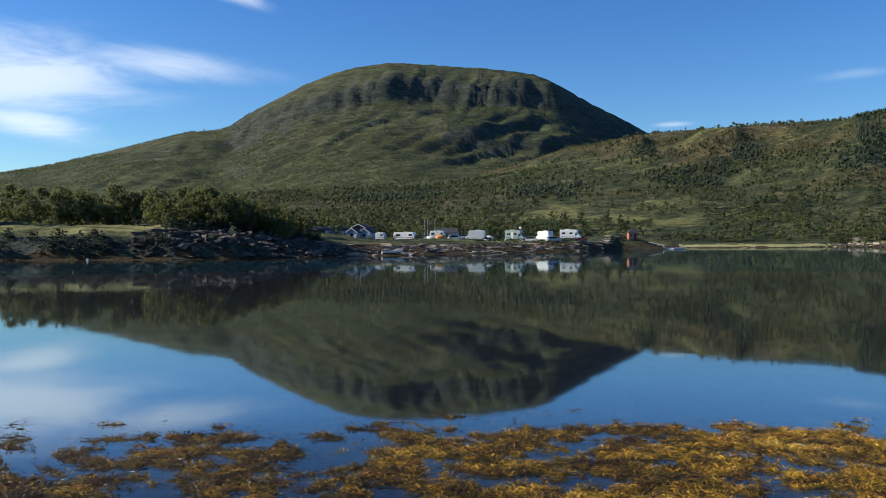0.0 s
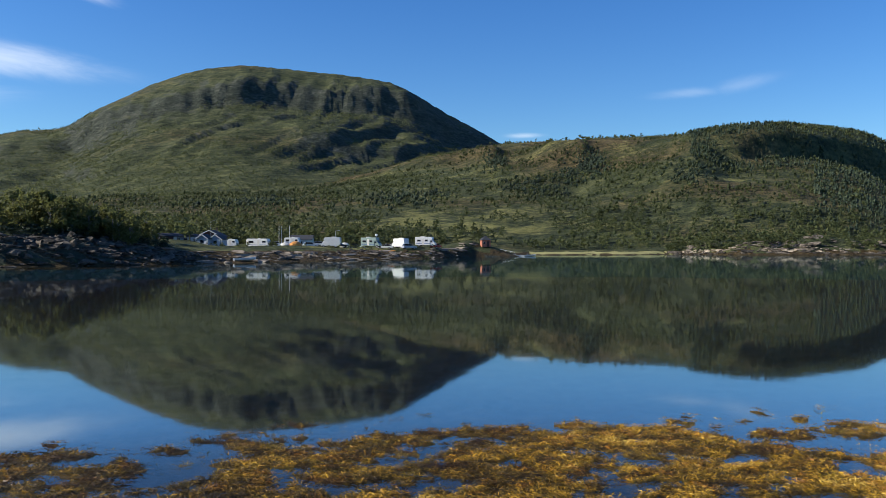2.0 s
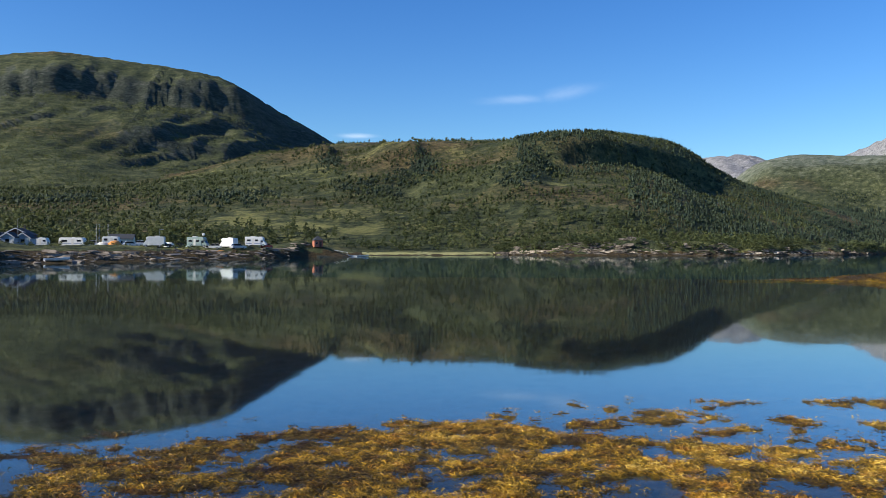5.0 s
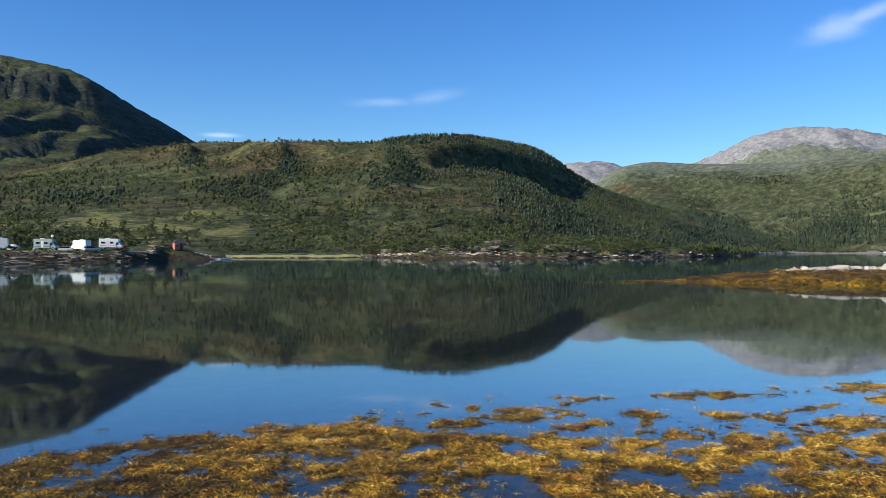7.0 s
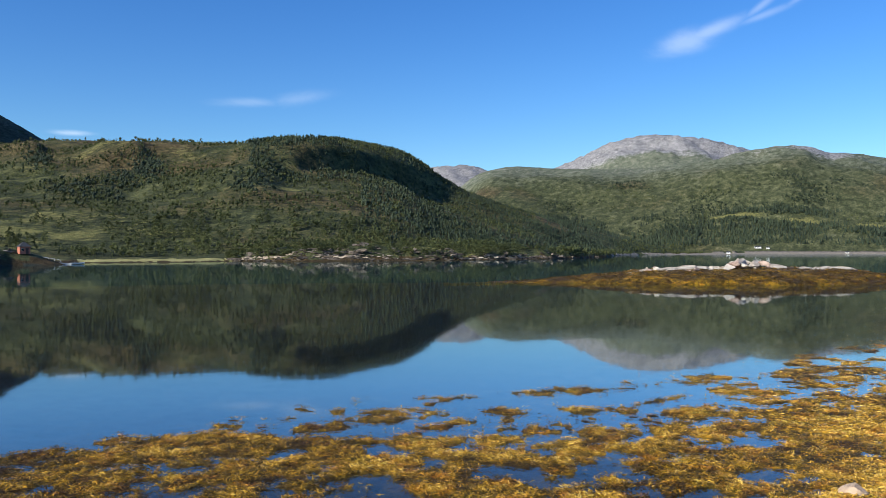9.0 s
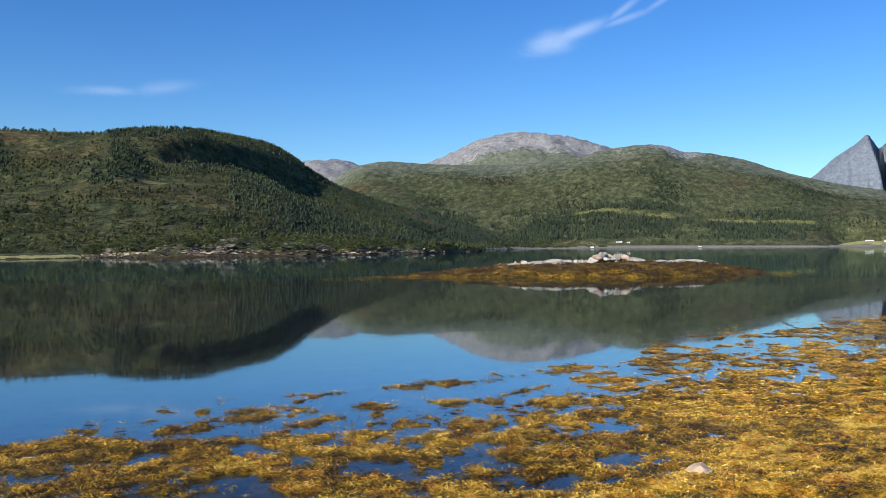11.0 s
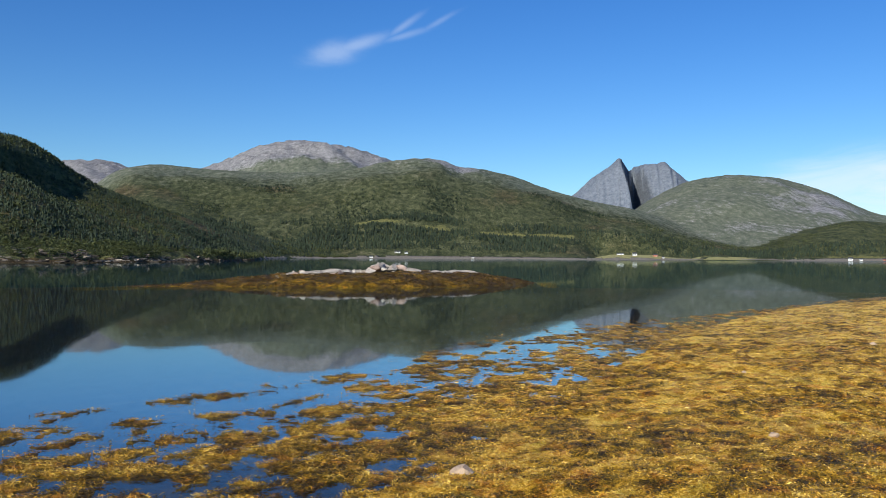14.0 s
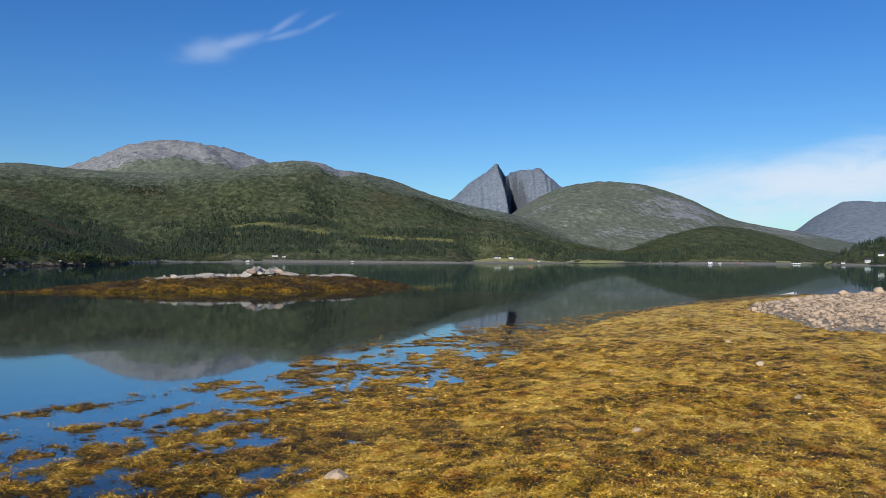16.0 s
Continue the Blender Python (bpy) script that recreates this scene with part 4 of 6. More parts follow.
def far_spruce(g):
    """Two ragged skirts of boughs and a top."""
    vs, fs, off = [], [], 0
    for z0, z1, w in ((0.04, 0.62, 0.19), (0.36, 1.0, 0.13)):
        a = np.linspace(0, 2 * math.pi, 6)[:5] + g.uniform(0, 1)
        rad = w * g.uniform(0.5, 1.35, 5)
        vs.append(np.concatenate([np.stack([rad * np.cos(a), rad * np.sin(a), z0 + g.uniform(-0.05, 0.10, 5)], 1), [[g.uniform(-0.03, 0.03), g.uniform(-0.03, 0.03), z1]]]))
        fs.append(np.array([[k, (k + 1) % 5, 5] for k in range(5)]) + off)
        off += 6
    return joined([(np.concatenate(vs), np.concatenate(fs)), sprays(g, 4, 0.15, 0.05, 0.6, 0.09)])


def leafy(g, quads, blobs, leaf, low=0.30):
    """A crown of loose leaf sprays, one unit high, as triangles."""
    cen = np.stack([g.normal(0, 0.14, blobs), g.normal(0, 0.14, blobs), g.uniform(low, 0.88, blobs)], 1)
    cen[:, :2] *= (1.25 - cen[:, 2:3])
    rad = g.uniform(0.08, 0.17, blobs)
    b = g.integers(0, blobs, quads)
    d = g.normal(0, 1, (quads, 3))
    d /= np.linalg.norm(d, axis=1, keepdims=True)
    c = cen[b] + d * rad[b][:, None] * g.uniform(0.5, 1.1, (quads, 1)) * (1, 1, 0.9)
    t1 = g.normal(0, 1, (quads, 3))
    t1 /= np.linalg.norm(t1, axis=1, keepdims=True)
    t2 = np.cross(d, t1)
    t2 /= np.linalg.norm(t2, axis=1, keepdims=True) + 1e-6
    sz = leaf * g.uniform(0.6, 1.4, (quads, 1))
    v = np.stack([c - t1 * sz, c + t2 * sz * 0.8, c + t1 * sz, c - t2 * sz * 0.8], 1).reshape(-1, 3)
    k = np.arange(quads)[:, None] * 4
    f = np.concatenate([k + np.array([[0, 1, 2]]), k + np.array([[0, 2, 3]])], 1).reshape(-1, 3)
    return v, f


def stick(a, b, r1, r2, seg=5):
    a, b = np.array(a, float), np.array(b, float)
    d = (b - a) / np.linalg.norm(b - a)
    u = np.cross(d, (0.3, 1, 0.1))
    u /= np.linalg.norm(u)
    w = np.cross(d, u)
    an = np.linspace(0, 2 * math.pi, seg, endpoint=False)
    ring = np.cos(an)[:, None] * u + np.sin(an)[:, None] * w
    v = np.concatenate([a + ring * r1, b + ring * r2])
    f = []
    for i in range(seg):
        j = (i + 1) % seg
        f += [[i, j, seg + j], [i, seg + j, seg + i]]
    return v, np.array(f)


def forest(name, x, y, heights, models, mat, label, seed, wide=1.0):
    g = np.random.default_rng(seed)
    z = land(x, y)[0] - 0.25
    pick = g.integers(0, len(models), len(x))
    turn = g.uniform(0, 2 * math.pi, len(x))
    pieces, tones = [], []
    for k, (v, f) in enumerate(models):
        sel = np.nonzero(pick == k)[0]
        if not len(sel):
            continue
        c, s_ = np.cos(turn[sel])[:, None], np.sin(turn[sel])[:, None]
        hh = heights[sel][:, None]
        fat = wide * g.uniform(0.8, 1.25, (len(sel), 1))
        vx = x[sel][:, None] + (v[:, 0] * c - v[:, 1] * s_) * hh * fat
        vy = y[sel][:, None] + (v[:, 0] * s_ + v[:, 1] * c) * hh * fat
        vz = z[sel][:, None] + v[:, 2] * hh
        vv = np.stack([vx, vy, vz], 2).reshape(-1, 3)
        ff = (f[None] + (np.arange(len(sel)) * len(v))[:, None, None]).reshape(-1, 3)
        pieces.append((vv, ff))
        tones.append(np.repeat(g.uniform(0, 1, len(sel)), len(v)))
    v, f = joined(pieces)
    return tagged(new(name, mesh_np(name, v, f, mat, False, [("tone", np.concatenate(tones))])), label, "trees", kind="stuff")


def scatter(count, az0, az1, r0, r1, seed, gap=0.0, patch=60.0, clear=0.3, loose=0.30):
    """Places in a sector of the plan, with clearings, off meadows and water."""
    g = np.random.default_rng(seed)
    n = count * 4
    az = g.uniform(az0, az1, n)
    r = np.sqrt(g.uniform(r0 ** 2, r1 ** 2, n))
    x, y = r * np.sin(np.radians(az)), r * np.cos(np.radians(az))
    z, which, rise = land(x, y)
    shore = table(az, FAR_SHORE)
    ok = (z > 1.6) & (r > shore + gap) & (meadow(x, y) < clear) & (fbm(x / patch, y / patch, 4, 77) > g.uniform(-0.45, loose, n))
    idx = np.nonzero(ok)[0][:count]
    return x[idx], y[idx], which[idx], rise[idx]


gt = np.random.default_rng(11)
BIRCHES = [far_birch(gt) for _ in range(8)]
SPRUCES = [far_spruce(gt) for _ in range(6)]


def tuft(g):
    """A small far bush."""
    return sprays(g, 9, 0.42, 0.0, 0.8, 0.24)


TUFTS = [tuft(gt) for _ in range(8)]
MIDS = [joined([leafy(gt, 46, 10, 0.066, 0.2), stick((0, 0, 0), (0, 0, 0.5), 0.02, 0.01, 4)]) for _ in range(6)]


def grown(count, lo, hi, seed):
    return np.random.default_rng(seed).uniform(lo, hi, count)


x, y, w, u = scatter(42000, -33, 46, 360, 1280, 101, 60, 75, loose=0.22)
az_ = np.degrees(np.arctan2(x, y))
keep = (w == RIDGE_NAMES.index("ridge")) & (u < 1.03)
keep &= ~((u > 0.62) & (az_ < 17) & (np.random.default_rng(5).uniform(0, 1, len(x)) < 0.80))
keep &= fbm(x / 32, y / 32, 3, 69) > np.random.default_rng(6).uniform(-0.42, 0.14, len(x))
keep &= ~((u > 0.45) & (az_ > 20) & (az_ < 27) & (np.random.default_rng(9).uniform(0, 1, len(x)) < 0.6))
forest("birch_wood", x[keep], y[keep], 1.7 + 3.8 * grown(keep.sum(), 0, 1, 1) ** 1.5, BIRCHES, MAT_BIRCH, "open birch wood covering the green hillside", 1, 1.2)
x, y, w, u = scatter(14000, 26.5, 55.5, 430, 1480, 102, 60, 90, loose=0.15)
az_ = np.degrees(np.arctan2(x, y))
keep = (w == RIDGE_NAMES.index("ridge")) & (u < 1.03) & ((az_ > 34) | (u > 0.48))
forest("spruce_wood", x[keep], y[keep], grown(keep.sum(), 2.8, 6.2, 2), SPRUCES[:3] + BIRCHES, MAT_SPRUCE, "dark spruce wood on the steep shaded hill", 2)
# birch shapes in needle colour also darken the knolls' sides that lie in shadow
gx, gy = [], []
gd = np.random.default_rng(21)
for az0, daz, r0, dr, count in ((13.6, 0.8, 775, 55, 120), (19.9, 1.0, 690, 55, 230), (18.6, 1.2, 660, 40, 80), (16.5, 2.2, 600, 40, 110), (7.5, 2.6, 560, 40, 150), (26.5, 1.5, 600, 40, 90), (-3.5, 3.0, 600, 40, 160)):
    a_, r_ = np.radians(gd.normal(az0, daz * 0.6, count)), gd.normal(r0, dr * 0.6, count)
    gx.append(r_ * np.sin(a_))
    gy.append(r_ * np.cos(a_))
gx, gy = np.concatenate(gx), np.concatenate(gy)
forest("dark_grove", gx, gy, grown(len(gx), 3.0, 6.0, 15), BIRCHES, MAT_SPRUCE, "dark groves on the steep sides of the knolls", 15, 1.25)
x, y, w, u = scatter(36000, -33, 13, 560, 1700, 103, 60, 80, loose=0.42)
keep = (w == RIDGE_NAMES.index("dome")) & (u < np.where(np.degrees(np.arctan2(x, y)) < -13, 1.02, 0.68))
forest("birch_scrub", x[keep], y[keep], grown(keep.sum(), 1.6, 4.0, 3), TUFTS, MAT_BIRCH, "low birch scrub on the mountain slope", 3, 0.9)
x, y, w, u = scatter(8000, 41, 99, 1490, 1700, 104, 25, 110, 0.06, 0.1)
thin = (np.degrees(np.arctan2(x, y)) < 72) | (np.random.default_rng(8).uniform(0, 1, len(x)) < 0.5)
x, y = x[thin], y[thin]
forest("spruce_wood", x, y, grown(len(x), 4.5, 9, 4), SPRUCES, MAT_SPRUCE, "dark spruce belt along the far shore", 4, 1.2)
x, y, w, u = scatter(26000, 40, 98, 1560, 2500, 105, 60, 90)
keep = (w == RIDGE_NAMES.index("mid_hill")) | (w == RIDGE_NAMES.index("low_hill"))
keep &= (u < np.minimum(0.75, 0.55 + 0.6 * fbm(x / 160, y / 160, 3, 64))) & (fbm(x / 50, y / 50, 3, 65) > np.random.default_rng(24).uniform(-0.5, 0.2, len(x)))
forest("birch_scrub", x[keep], y[keep], grown(keep.sum(), 2.5, 6.0, 5), TUFTS, MAT_BIRCH, "birch scrub over the far hill", 5, 0.9)
x, y, w, u = scatter(14000, 43, 80, 1560, 2350, 116, 60, 120)
keep = (w == RIDGE_NAMES.index("mid_hill")) & (u < 0.58) & (fbm(x / 110, y / 110, 3, 67) > np.random.default_rng(25).uniform(-0.05, 0.35, len(x)))
forest("alder_thicket", x[keep], y[keep], grown(keep.sum(), 3.5, 7.5, 16), BIRCHES, MAT_SPRUCE, "dark green thickets in patches over the far hill", 16, 1.2)
x, y, w, u = scatter(900, 46.5, 56, 560, 1480, 112, 20, 60, 0.6)
forest("spruce_wood", x, y, grown(len(x), 3.5, 6.5, 12), SPRUCES, MAT_SPRUCE, "dark spruces on the low wooded tongue", 12)
x, y, w, u = scatter(520, 97.2, 106.5, 1160, 1500, 113, 30, 80, 0.4)
forest("spruce_wood", x, y, grown(len(x), 6, 11, 13), SPRUCES, MAT_SPRUCE, "dark wood over the headland farm", 13, 1.3)


x, y, w, u = scatter(38000, -33, 46, 360, 1250, 110, 40, 40, loose=0.40)
keep = (w == RIDGE_NAMES.index("ridge")) & (u < 1.0)
forest("hill_scrub", x[keep], y[keep], grown(keep.sum(), 0.9, 2.8, 11), TUFTS, MAT_BIRCH, "low juniper and willow scrub between the birches", 11, 1.0)
x, y, w, u = scatter(420, 13.5, 51, 330, 520, 106, 14, 40, 0.5)
forest("birch_belt", x, y, grown(len(x), 4, 7.5, 6), MIDS, MAT_BIRCH, "green birches along the far bay", 6, 1.1)
x, y, w, u = scatter(420, -10, 14, 300, 470, 107, 90, 40, 0.4)
forest("birch_belt", x, y, grown(len(x), 5, 9, 7), MIDS, MAT_BIRCH, "green birches behind the campsite", 7, 1.1)
x, y, w, u = scatter(500, -33, -7, 205, 420, 108, 45, 60, 0.5)
forest("birch_belt", x, y, grown(len(x), 6, 9.5, 8), MIDS, MAT_BIRCH, "dense birches behind the point", 8, 1.1)


def along_shore(count, az0, az1, d0, d1, seed):
    """Places in a strip along the far shore."""
    g = np.random.default_rng(seed)
    az = g.uniform(az0, az1, count)
    r = table(az, FAR_SHORE) + d0 + (d1 - d0) * g.uniform(0, 1, count) ** 1.3
    x, y = r * np.sin(np.radians(az)), r * np.cos(np.radians(az))
    ok = (land(x, y)[0] > 0.7) & (fbm(x / 14, y / 14, 3, 78) > g.uniform(-0.5, 0.25, count))
    return x[ok], y[ok]


x, y = along_shore(900, 25, 50.6, 6, 45, 109)
forest("shore_scrub", x, y, grown(len(x), 1.6, 4.4, 9), MIDS, MAT_BIRCH, "low green scrub over the rocky point", 9, 1.7)
x, y = along_shore(1500, 47.5, 57, 12, 240, 114)
forest("birch_scrub", x, y, grown(len(x), 2.5, 6.0, 14), BIRCHES, MAT_BIRCH, "green scrub and young birches behind the low tongue", 14, 1.2)


# added scrub in dark needle colour stands in for shade on the bank
gx2 = np.random.default_rng(18)
az2 = np.concatenate([gx2.uniform(-34, -18, 90), gx2.uniform(-18.6, -8.5, 190)])
r2_ = table(az2, FAR_SHORE) + np.concatenate([gx2.uniform(0.5, 6, 90), gx2.uniform(14, 28, 190)])
keep = r2_ < table(az2, FAR_SHORE) + np.where(az2 < -18.6, 6.5, 28)
x, y = (r2_ * np.sin(np.radians(az2)))[keep], (r2_ * np.cos(np.radians(az2)))[keep]
forest("shore_scrub", x, y, grown(len(x), 1.0, 2.6, 10), MIDS, MAT_SPRUCE, "scrub coloured dark for the shade on the bank", 10, 1.7)


def birch_model(seed):
    g = np.random.default_rng(seed)
    crown = leafy(g, 700, 26, 0.034, 0.10)
    limbs = [stick((0, 0, 0), (0.02, 0.0, 0.45), 0.022, 0.014, 7), stick((0.02, 0, 0.45), (g.uniform(-0.05, 0.05), 0.02, 0.85), 0.014, 0.004, 6)]
    for k in range(6):
        z0 = 0.25 + 0.09 * k
        a = g.uniform(0, 6.28)
        limbs.append(stick((0.012, 0, z0), (0.18 * math.cos(a), 0.18 * math.sin(a), z0 + 0.16), 0.008, 0.003, 5))
    tree = new("birch_tree")
    tagged(tree, "leafy green birch on the grassy point", "tree", "birches on the point")
    for nm, (v, f), mat in (("trunk", joined(limbs), MAT_BARK), ("crown", crown, MAT_SUNLIT_BIRCH)):
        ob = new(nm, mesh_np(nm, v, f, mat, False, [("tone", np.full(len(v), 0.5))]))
        ob.parent = tree
    return tree


gb = np.random.default_rng(12)
models = [birch_model(s_) for s_ in range(200, 205)]
for k in range(112):
    az = gb.uniform(-33, -9.0) if k < 78 else gb.uniform(-19.3, -10.5)
    r = gb.uniform(183, 215) if k % 3 else gb.uniform(172, 183)
    if k >= 78:
        r = gb.uniform(168, 186) + 0.5 * (az + 19)
    if r < 186 and az < -16 and k % 7 and k < 78:
        r += 14
    x, y = at(az, r)
    hgt = gb.uniform(6.5, 10.0) * (1.0 if az < -14 else 0.8) * (0.6 if r < 183 and k < 78 else 0.85 if k >= 78 else 1.0)
    m = pose(x, y, ground(x, y) - 0.1, 0, 0, gb.uniform(0, 360))
    if k < 5:
        tree = models[k]
        tree.matrix_basis = m @ Matrix.Diagonal((hgt, hgt, hgt, 1))
    else:
        tree = copy_thing(models[k % 5], m)
        tree.scale = (hgt, hgt, hgt)

# ---------------------------------------------------------------- rocks
def rock_mesh(name, seed, mat, sub=ICO2, flat=0.7, cuts=24, deep=0.26):
    g = np.random.default_rng(seed)
    v = sub[0].copy()
    for _ in range(cuts):
        d = g.normal(0, 1, 3)
        d /= np.linalg.norm(d)
        cut = g.uniform(deep, 0.80)
        over = np.maximum(v @ d - cut, 0)
        v -= over[:, None] * d
    v *= (1 + 0.05 * min(1, 0.3 / deep) ** 2 * g.normal(0, 1, (len(v), 1)))
    v /= np.abs(v).max()
    v *= (1, g.uniform(0.6, 0.9), flat * g.uniform(0.7, 1.1))
    return mesh_np(name, v, sub[1], mat, False)


SHORE_ROCKS = [rock_mesh("boulder", 300 + k, MAT_SHORE_ROCK, flat=0.6) for k in range(7)]
PALE_ROCKS = [rock_mesh("boulder", 320 + k, MAT_PALE_ROCK, ICO3, 0.60, 13) for k in range(7)]
PINK_ROCKS = [rock_mesh("boulder", 340 + k, MAT_PINK_ROCK, ICO3, 0.75, 13) for k in range(4)]
STONES = [rock_mesh("stone", 360 + k, MAT_GRAVEL, ICO3, 0.72, 9, 0.62) for k in range(7)]


def put_rock(name, me, x, y, z, size, g, label, group, category="rock", parent=None):
    ob = new(name, me)
    ob.matrix_basis = pose(x, y, z, g.uniform(-12, 12), g.uniform(-12, 12), g.uniform(0, 360)) @ Matrix.Diagonal((size, size, size, 1))
    if parent is not None:
        ob.parent = parent
        return ob
    return tagged(ob, label, category, group)


gr = np.random.default_rng(13)
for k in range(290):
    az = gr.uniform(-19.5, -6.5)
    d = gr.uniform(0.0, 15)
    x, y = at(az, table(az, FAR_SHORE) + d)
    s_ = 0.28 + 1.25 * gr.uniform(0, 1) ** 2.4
    put_rock("boulder", SHORE_ROCKS[k % 7], x, y, ground(x, y) + 0.15 * s_, s_, gr, "weathered boulder on the rocky point, darkened for shade", "boulders on the point")
for k in range(70):
    az = gr.uniform(-6.5, 15.2)
    x, y = at(az, table(az, FAR_SHORE) + gr.uniform(2, 14))
    s_ = gr.uniform(0.4, 1.3)
    put_rock("boulder", SHORE_ROCKS[k % 7], x, y, ground(x, y) + 0.1 * s_, s_, gr, "dark grey boulder below the campsite bank", "boulders below the campsite")
def rock_field(name, count, place_of, mats, label, seed, long=1.6):
    """Many rocks in one mesh."""
    g = np.random.default_rng(seed)
    shapes = []
    for k in range(10):
        me = rock_mesh("shape", 700 + seed + k, None, flat=0.55)
        v = np.zeros(len(me.vertices) * 3)
        me.vertices.foreach_get("co", v)
        shapes.append(v.reshape(-1, 3))
        bpy.data.meshes.remove(me)
    pieces = []
    for k in range(count):
        x, y, size = place_of(g)
        v = shapes[k % 10] * (size * g.uniform(1.0, long), size, size * g.uniform(0.7, 1.1))
        t = math.atan2(-x, y) + g.normal(0, 0.4)
        c_, s_ = math.cos(t), math.sin(t)
        v = np.stack([v[:, 0] * c_ - v[:, 1] * s_, v[:, 0] * s_ + v[:, 1] * c_, v[:, 2]], 1)
        pieces.append((v + (x, y, ground(x, y) + 0.08 * size), ICO2[1]))
    v, f = joined(pieces)
    return tagged(new(name, mesh_np(name, v, f, mats, False)), label, "rocks", kind="stuff")


def on_point(g):
    az = g.choice([g.uniform(25.5, 50.3), g.uniform(29.5, 34), g.uniform(37, 47)])
    x, y = at(az, table(az, FAR_SHORE) + g.uniform(2.0, 10))
    return x, y, 0.4 + 1.2 * g.uniform(0, 1) ** 3


def pale_point(g):
    az = g.choice([g.uniform(26.0, 29.5), g.uniform(31.0, 36.5), g.uniform(40.0, 48.5), g.uniform(40.0, 45.0)])
    x, y = at(az, table(az, FAR_SHORE) + g.uniform(3.0, 6.5))
    return x, y, 0.4 + 0.8 * g.uniform(0, 1) ** 2


def crags_point(g):
    az = g.choice([g.uniform(26.5, 29), g.uniform(31.0, 38.0), g.uniform(31, 34)])
    x, y = at(az, table(az, FAR_SHORE) + g.uniform(6.0, 24))
    return x, y, 0.8 + 1.6 * g.uniform(0, 1) ** 2


def under_point(g):
    az = g.uniform(25.0, 50.5)
    x, y = at(az, table(az, FAR_SHORE) + g.uniform(-1.0, 5))
    return x, y, 0.6 + 1.4 * g.uniform(0, 1) ** 2


def below_camp(g):
    az = g.uniform(-7.5, 14.6)
    x, y = at(az, table(az, FAR_SHORE) + g.uniform(-1.0, 17))
    return x, y, 0.3 + 1.0 * g.uniform(0, 1) ** 2.5


def dark_point(g):
    az = g.uniform(-20.5, -7.0)
    x, y = at(az, table(az, FAR_SHORE) + g.uniform(-0.5, 15) * min(1, (az + 24) / 6))
    return x, y, 0.3 + 1.0 * g.uniform(0, 1) ** 2


rock_field("shore_rocks", 430, dark_point, MAT_SHORE_ROCK, "jumbled boulders over the point, darkened for its shade", 26, 1.8)
rock_field("shore_rocks", 280, below_camp, MAT_LEDGE, "low weathered ledges below the campsite bank", 23, 3.0)
rock_field("shore_rocks", 300, on_point, MAT_LEDGE, "pale weathered ledges edging the wooded point", 21, 3.2)
rock_field("shore_rocks", 330, pale_point, MAT_WARM_LEDGE, "pale bare ledges above the tide line of the wooded point", 24, 2.2)
rock_field("shore_rocks", 110, crags_point, MAT_LEDGE, "rugged grey outcrops among the scrub of the wooded point", 25, 1.5)
rock_field("shore_rocks", 260, under_point, MAT_SHORE_ROCK, "dark wet rocks along the wooded point's waterline", 22, 2.2)

# the skerry off the beach
SK_AXIS = Vector((0.79, -0.61, 0)).normalized()
SK_SIDE = Vector((0.61, 0.79, 0)).normalized()
SK_MID = Vector((82.0, 51.5, 0))


def skerry_height(u, v):
    top = np.interp(u, [-27, -20, -14, -7, 2, 9, 15, 20, 24], [-0.10, 0.20, 0.72, 1.25, 1.5, 1.4, 1.15, 0.55, -0.1])
    half = np.interp(u, [-27, -20, -14, -7, 2, 9, 16, 21, 24], [0.6, 1.6, 5.5, 9.5, 12.0, 11.5, 8.5, 5, 1.0])
    e = np.maximum(np.abs(v) / half + 0.10 * fbm(u / 3.0, v / 3.0, 3, 71), 0)
    body = np.where(e < 1, top * np.maximum(1 - e ** 2.2, 0) ** 0.75, -(e - 1) * 0.8)
    return body + 0.34 * np.clip(top, 0.12, 1) * fbm(u / 2.2, v / 2.2, 4, 73, 0.6) * np.clip(1.2 - e, 0, 1) + 0.12 * np.clip(top, 0.25, 1) * fbm(u / 0.8, v / 0.8, 3, 75) - 0.01


uu, vv = np.meshgrid(np.arange(-30, 27.01, 0.28), np.arange(-15, 15.01, 0.28), indexing="ij")
zz = np.maximum(skerry_height(uu, vv), -1.5)
sx = SK_MID.x + SK_AXIS.x * uu + SK_SIDE.x * vv
sy = SK_MID.y + SK_AXIS.y * uu + SK_SIDE.y * vv
skerry = thing("skerry", SK_MID.x, SK_MID.y, 0, 0, "low rocky skerry draped in golden brown wrack", "skerry")
ff = grid_faces(*uu.shape)[:, ::-1]
br = np.clip(0.86 + 0.45 * fbm(uu / 1.6, vv / 1.6, 4, 79, 0.6), 0.2, 1.05)
me = mesh_np("weed_cover", np.stack([sx - SK_MID.x, sy - SK_MID.y, zz], 2).reshape(-1, 3), ff, MAT_WEEDMAT, True, [("bright", br.ravel())])
ob = new("weed_cover", me)
ob.parent = skerry
gs = np.random.default_rng(14)


def on_skerry(u, v, size, me, lift=0.25, long=1.0, flat=1.0):
    zz_ = float(skerry_height(np.array([u]), np.array([v]))[0])
    p = SK_AXIS * u + SK_SIDE * v
    ob = put_rock("boulder", me, p.x, p.y, zz_ + lift * size * flat, size, gs, "", "", parent=skerry)
    if long != 1.0:
        ob.matrix_basis = pose(p.x, p.y, zz_ + lift * size * flat, gs.uniform(-8, 8), gs.uniform(-6, 6), -38 + gs.uniform(-14, 14)) @ Matrix.Diagonal((size * long, size, size * flat, 1))


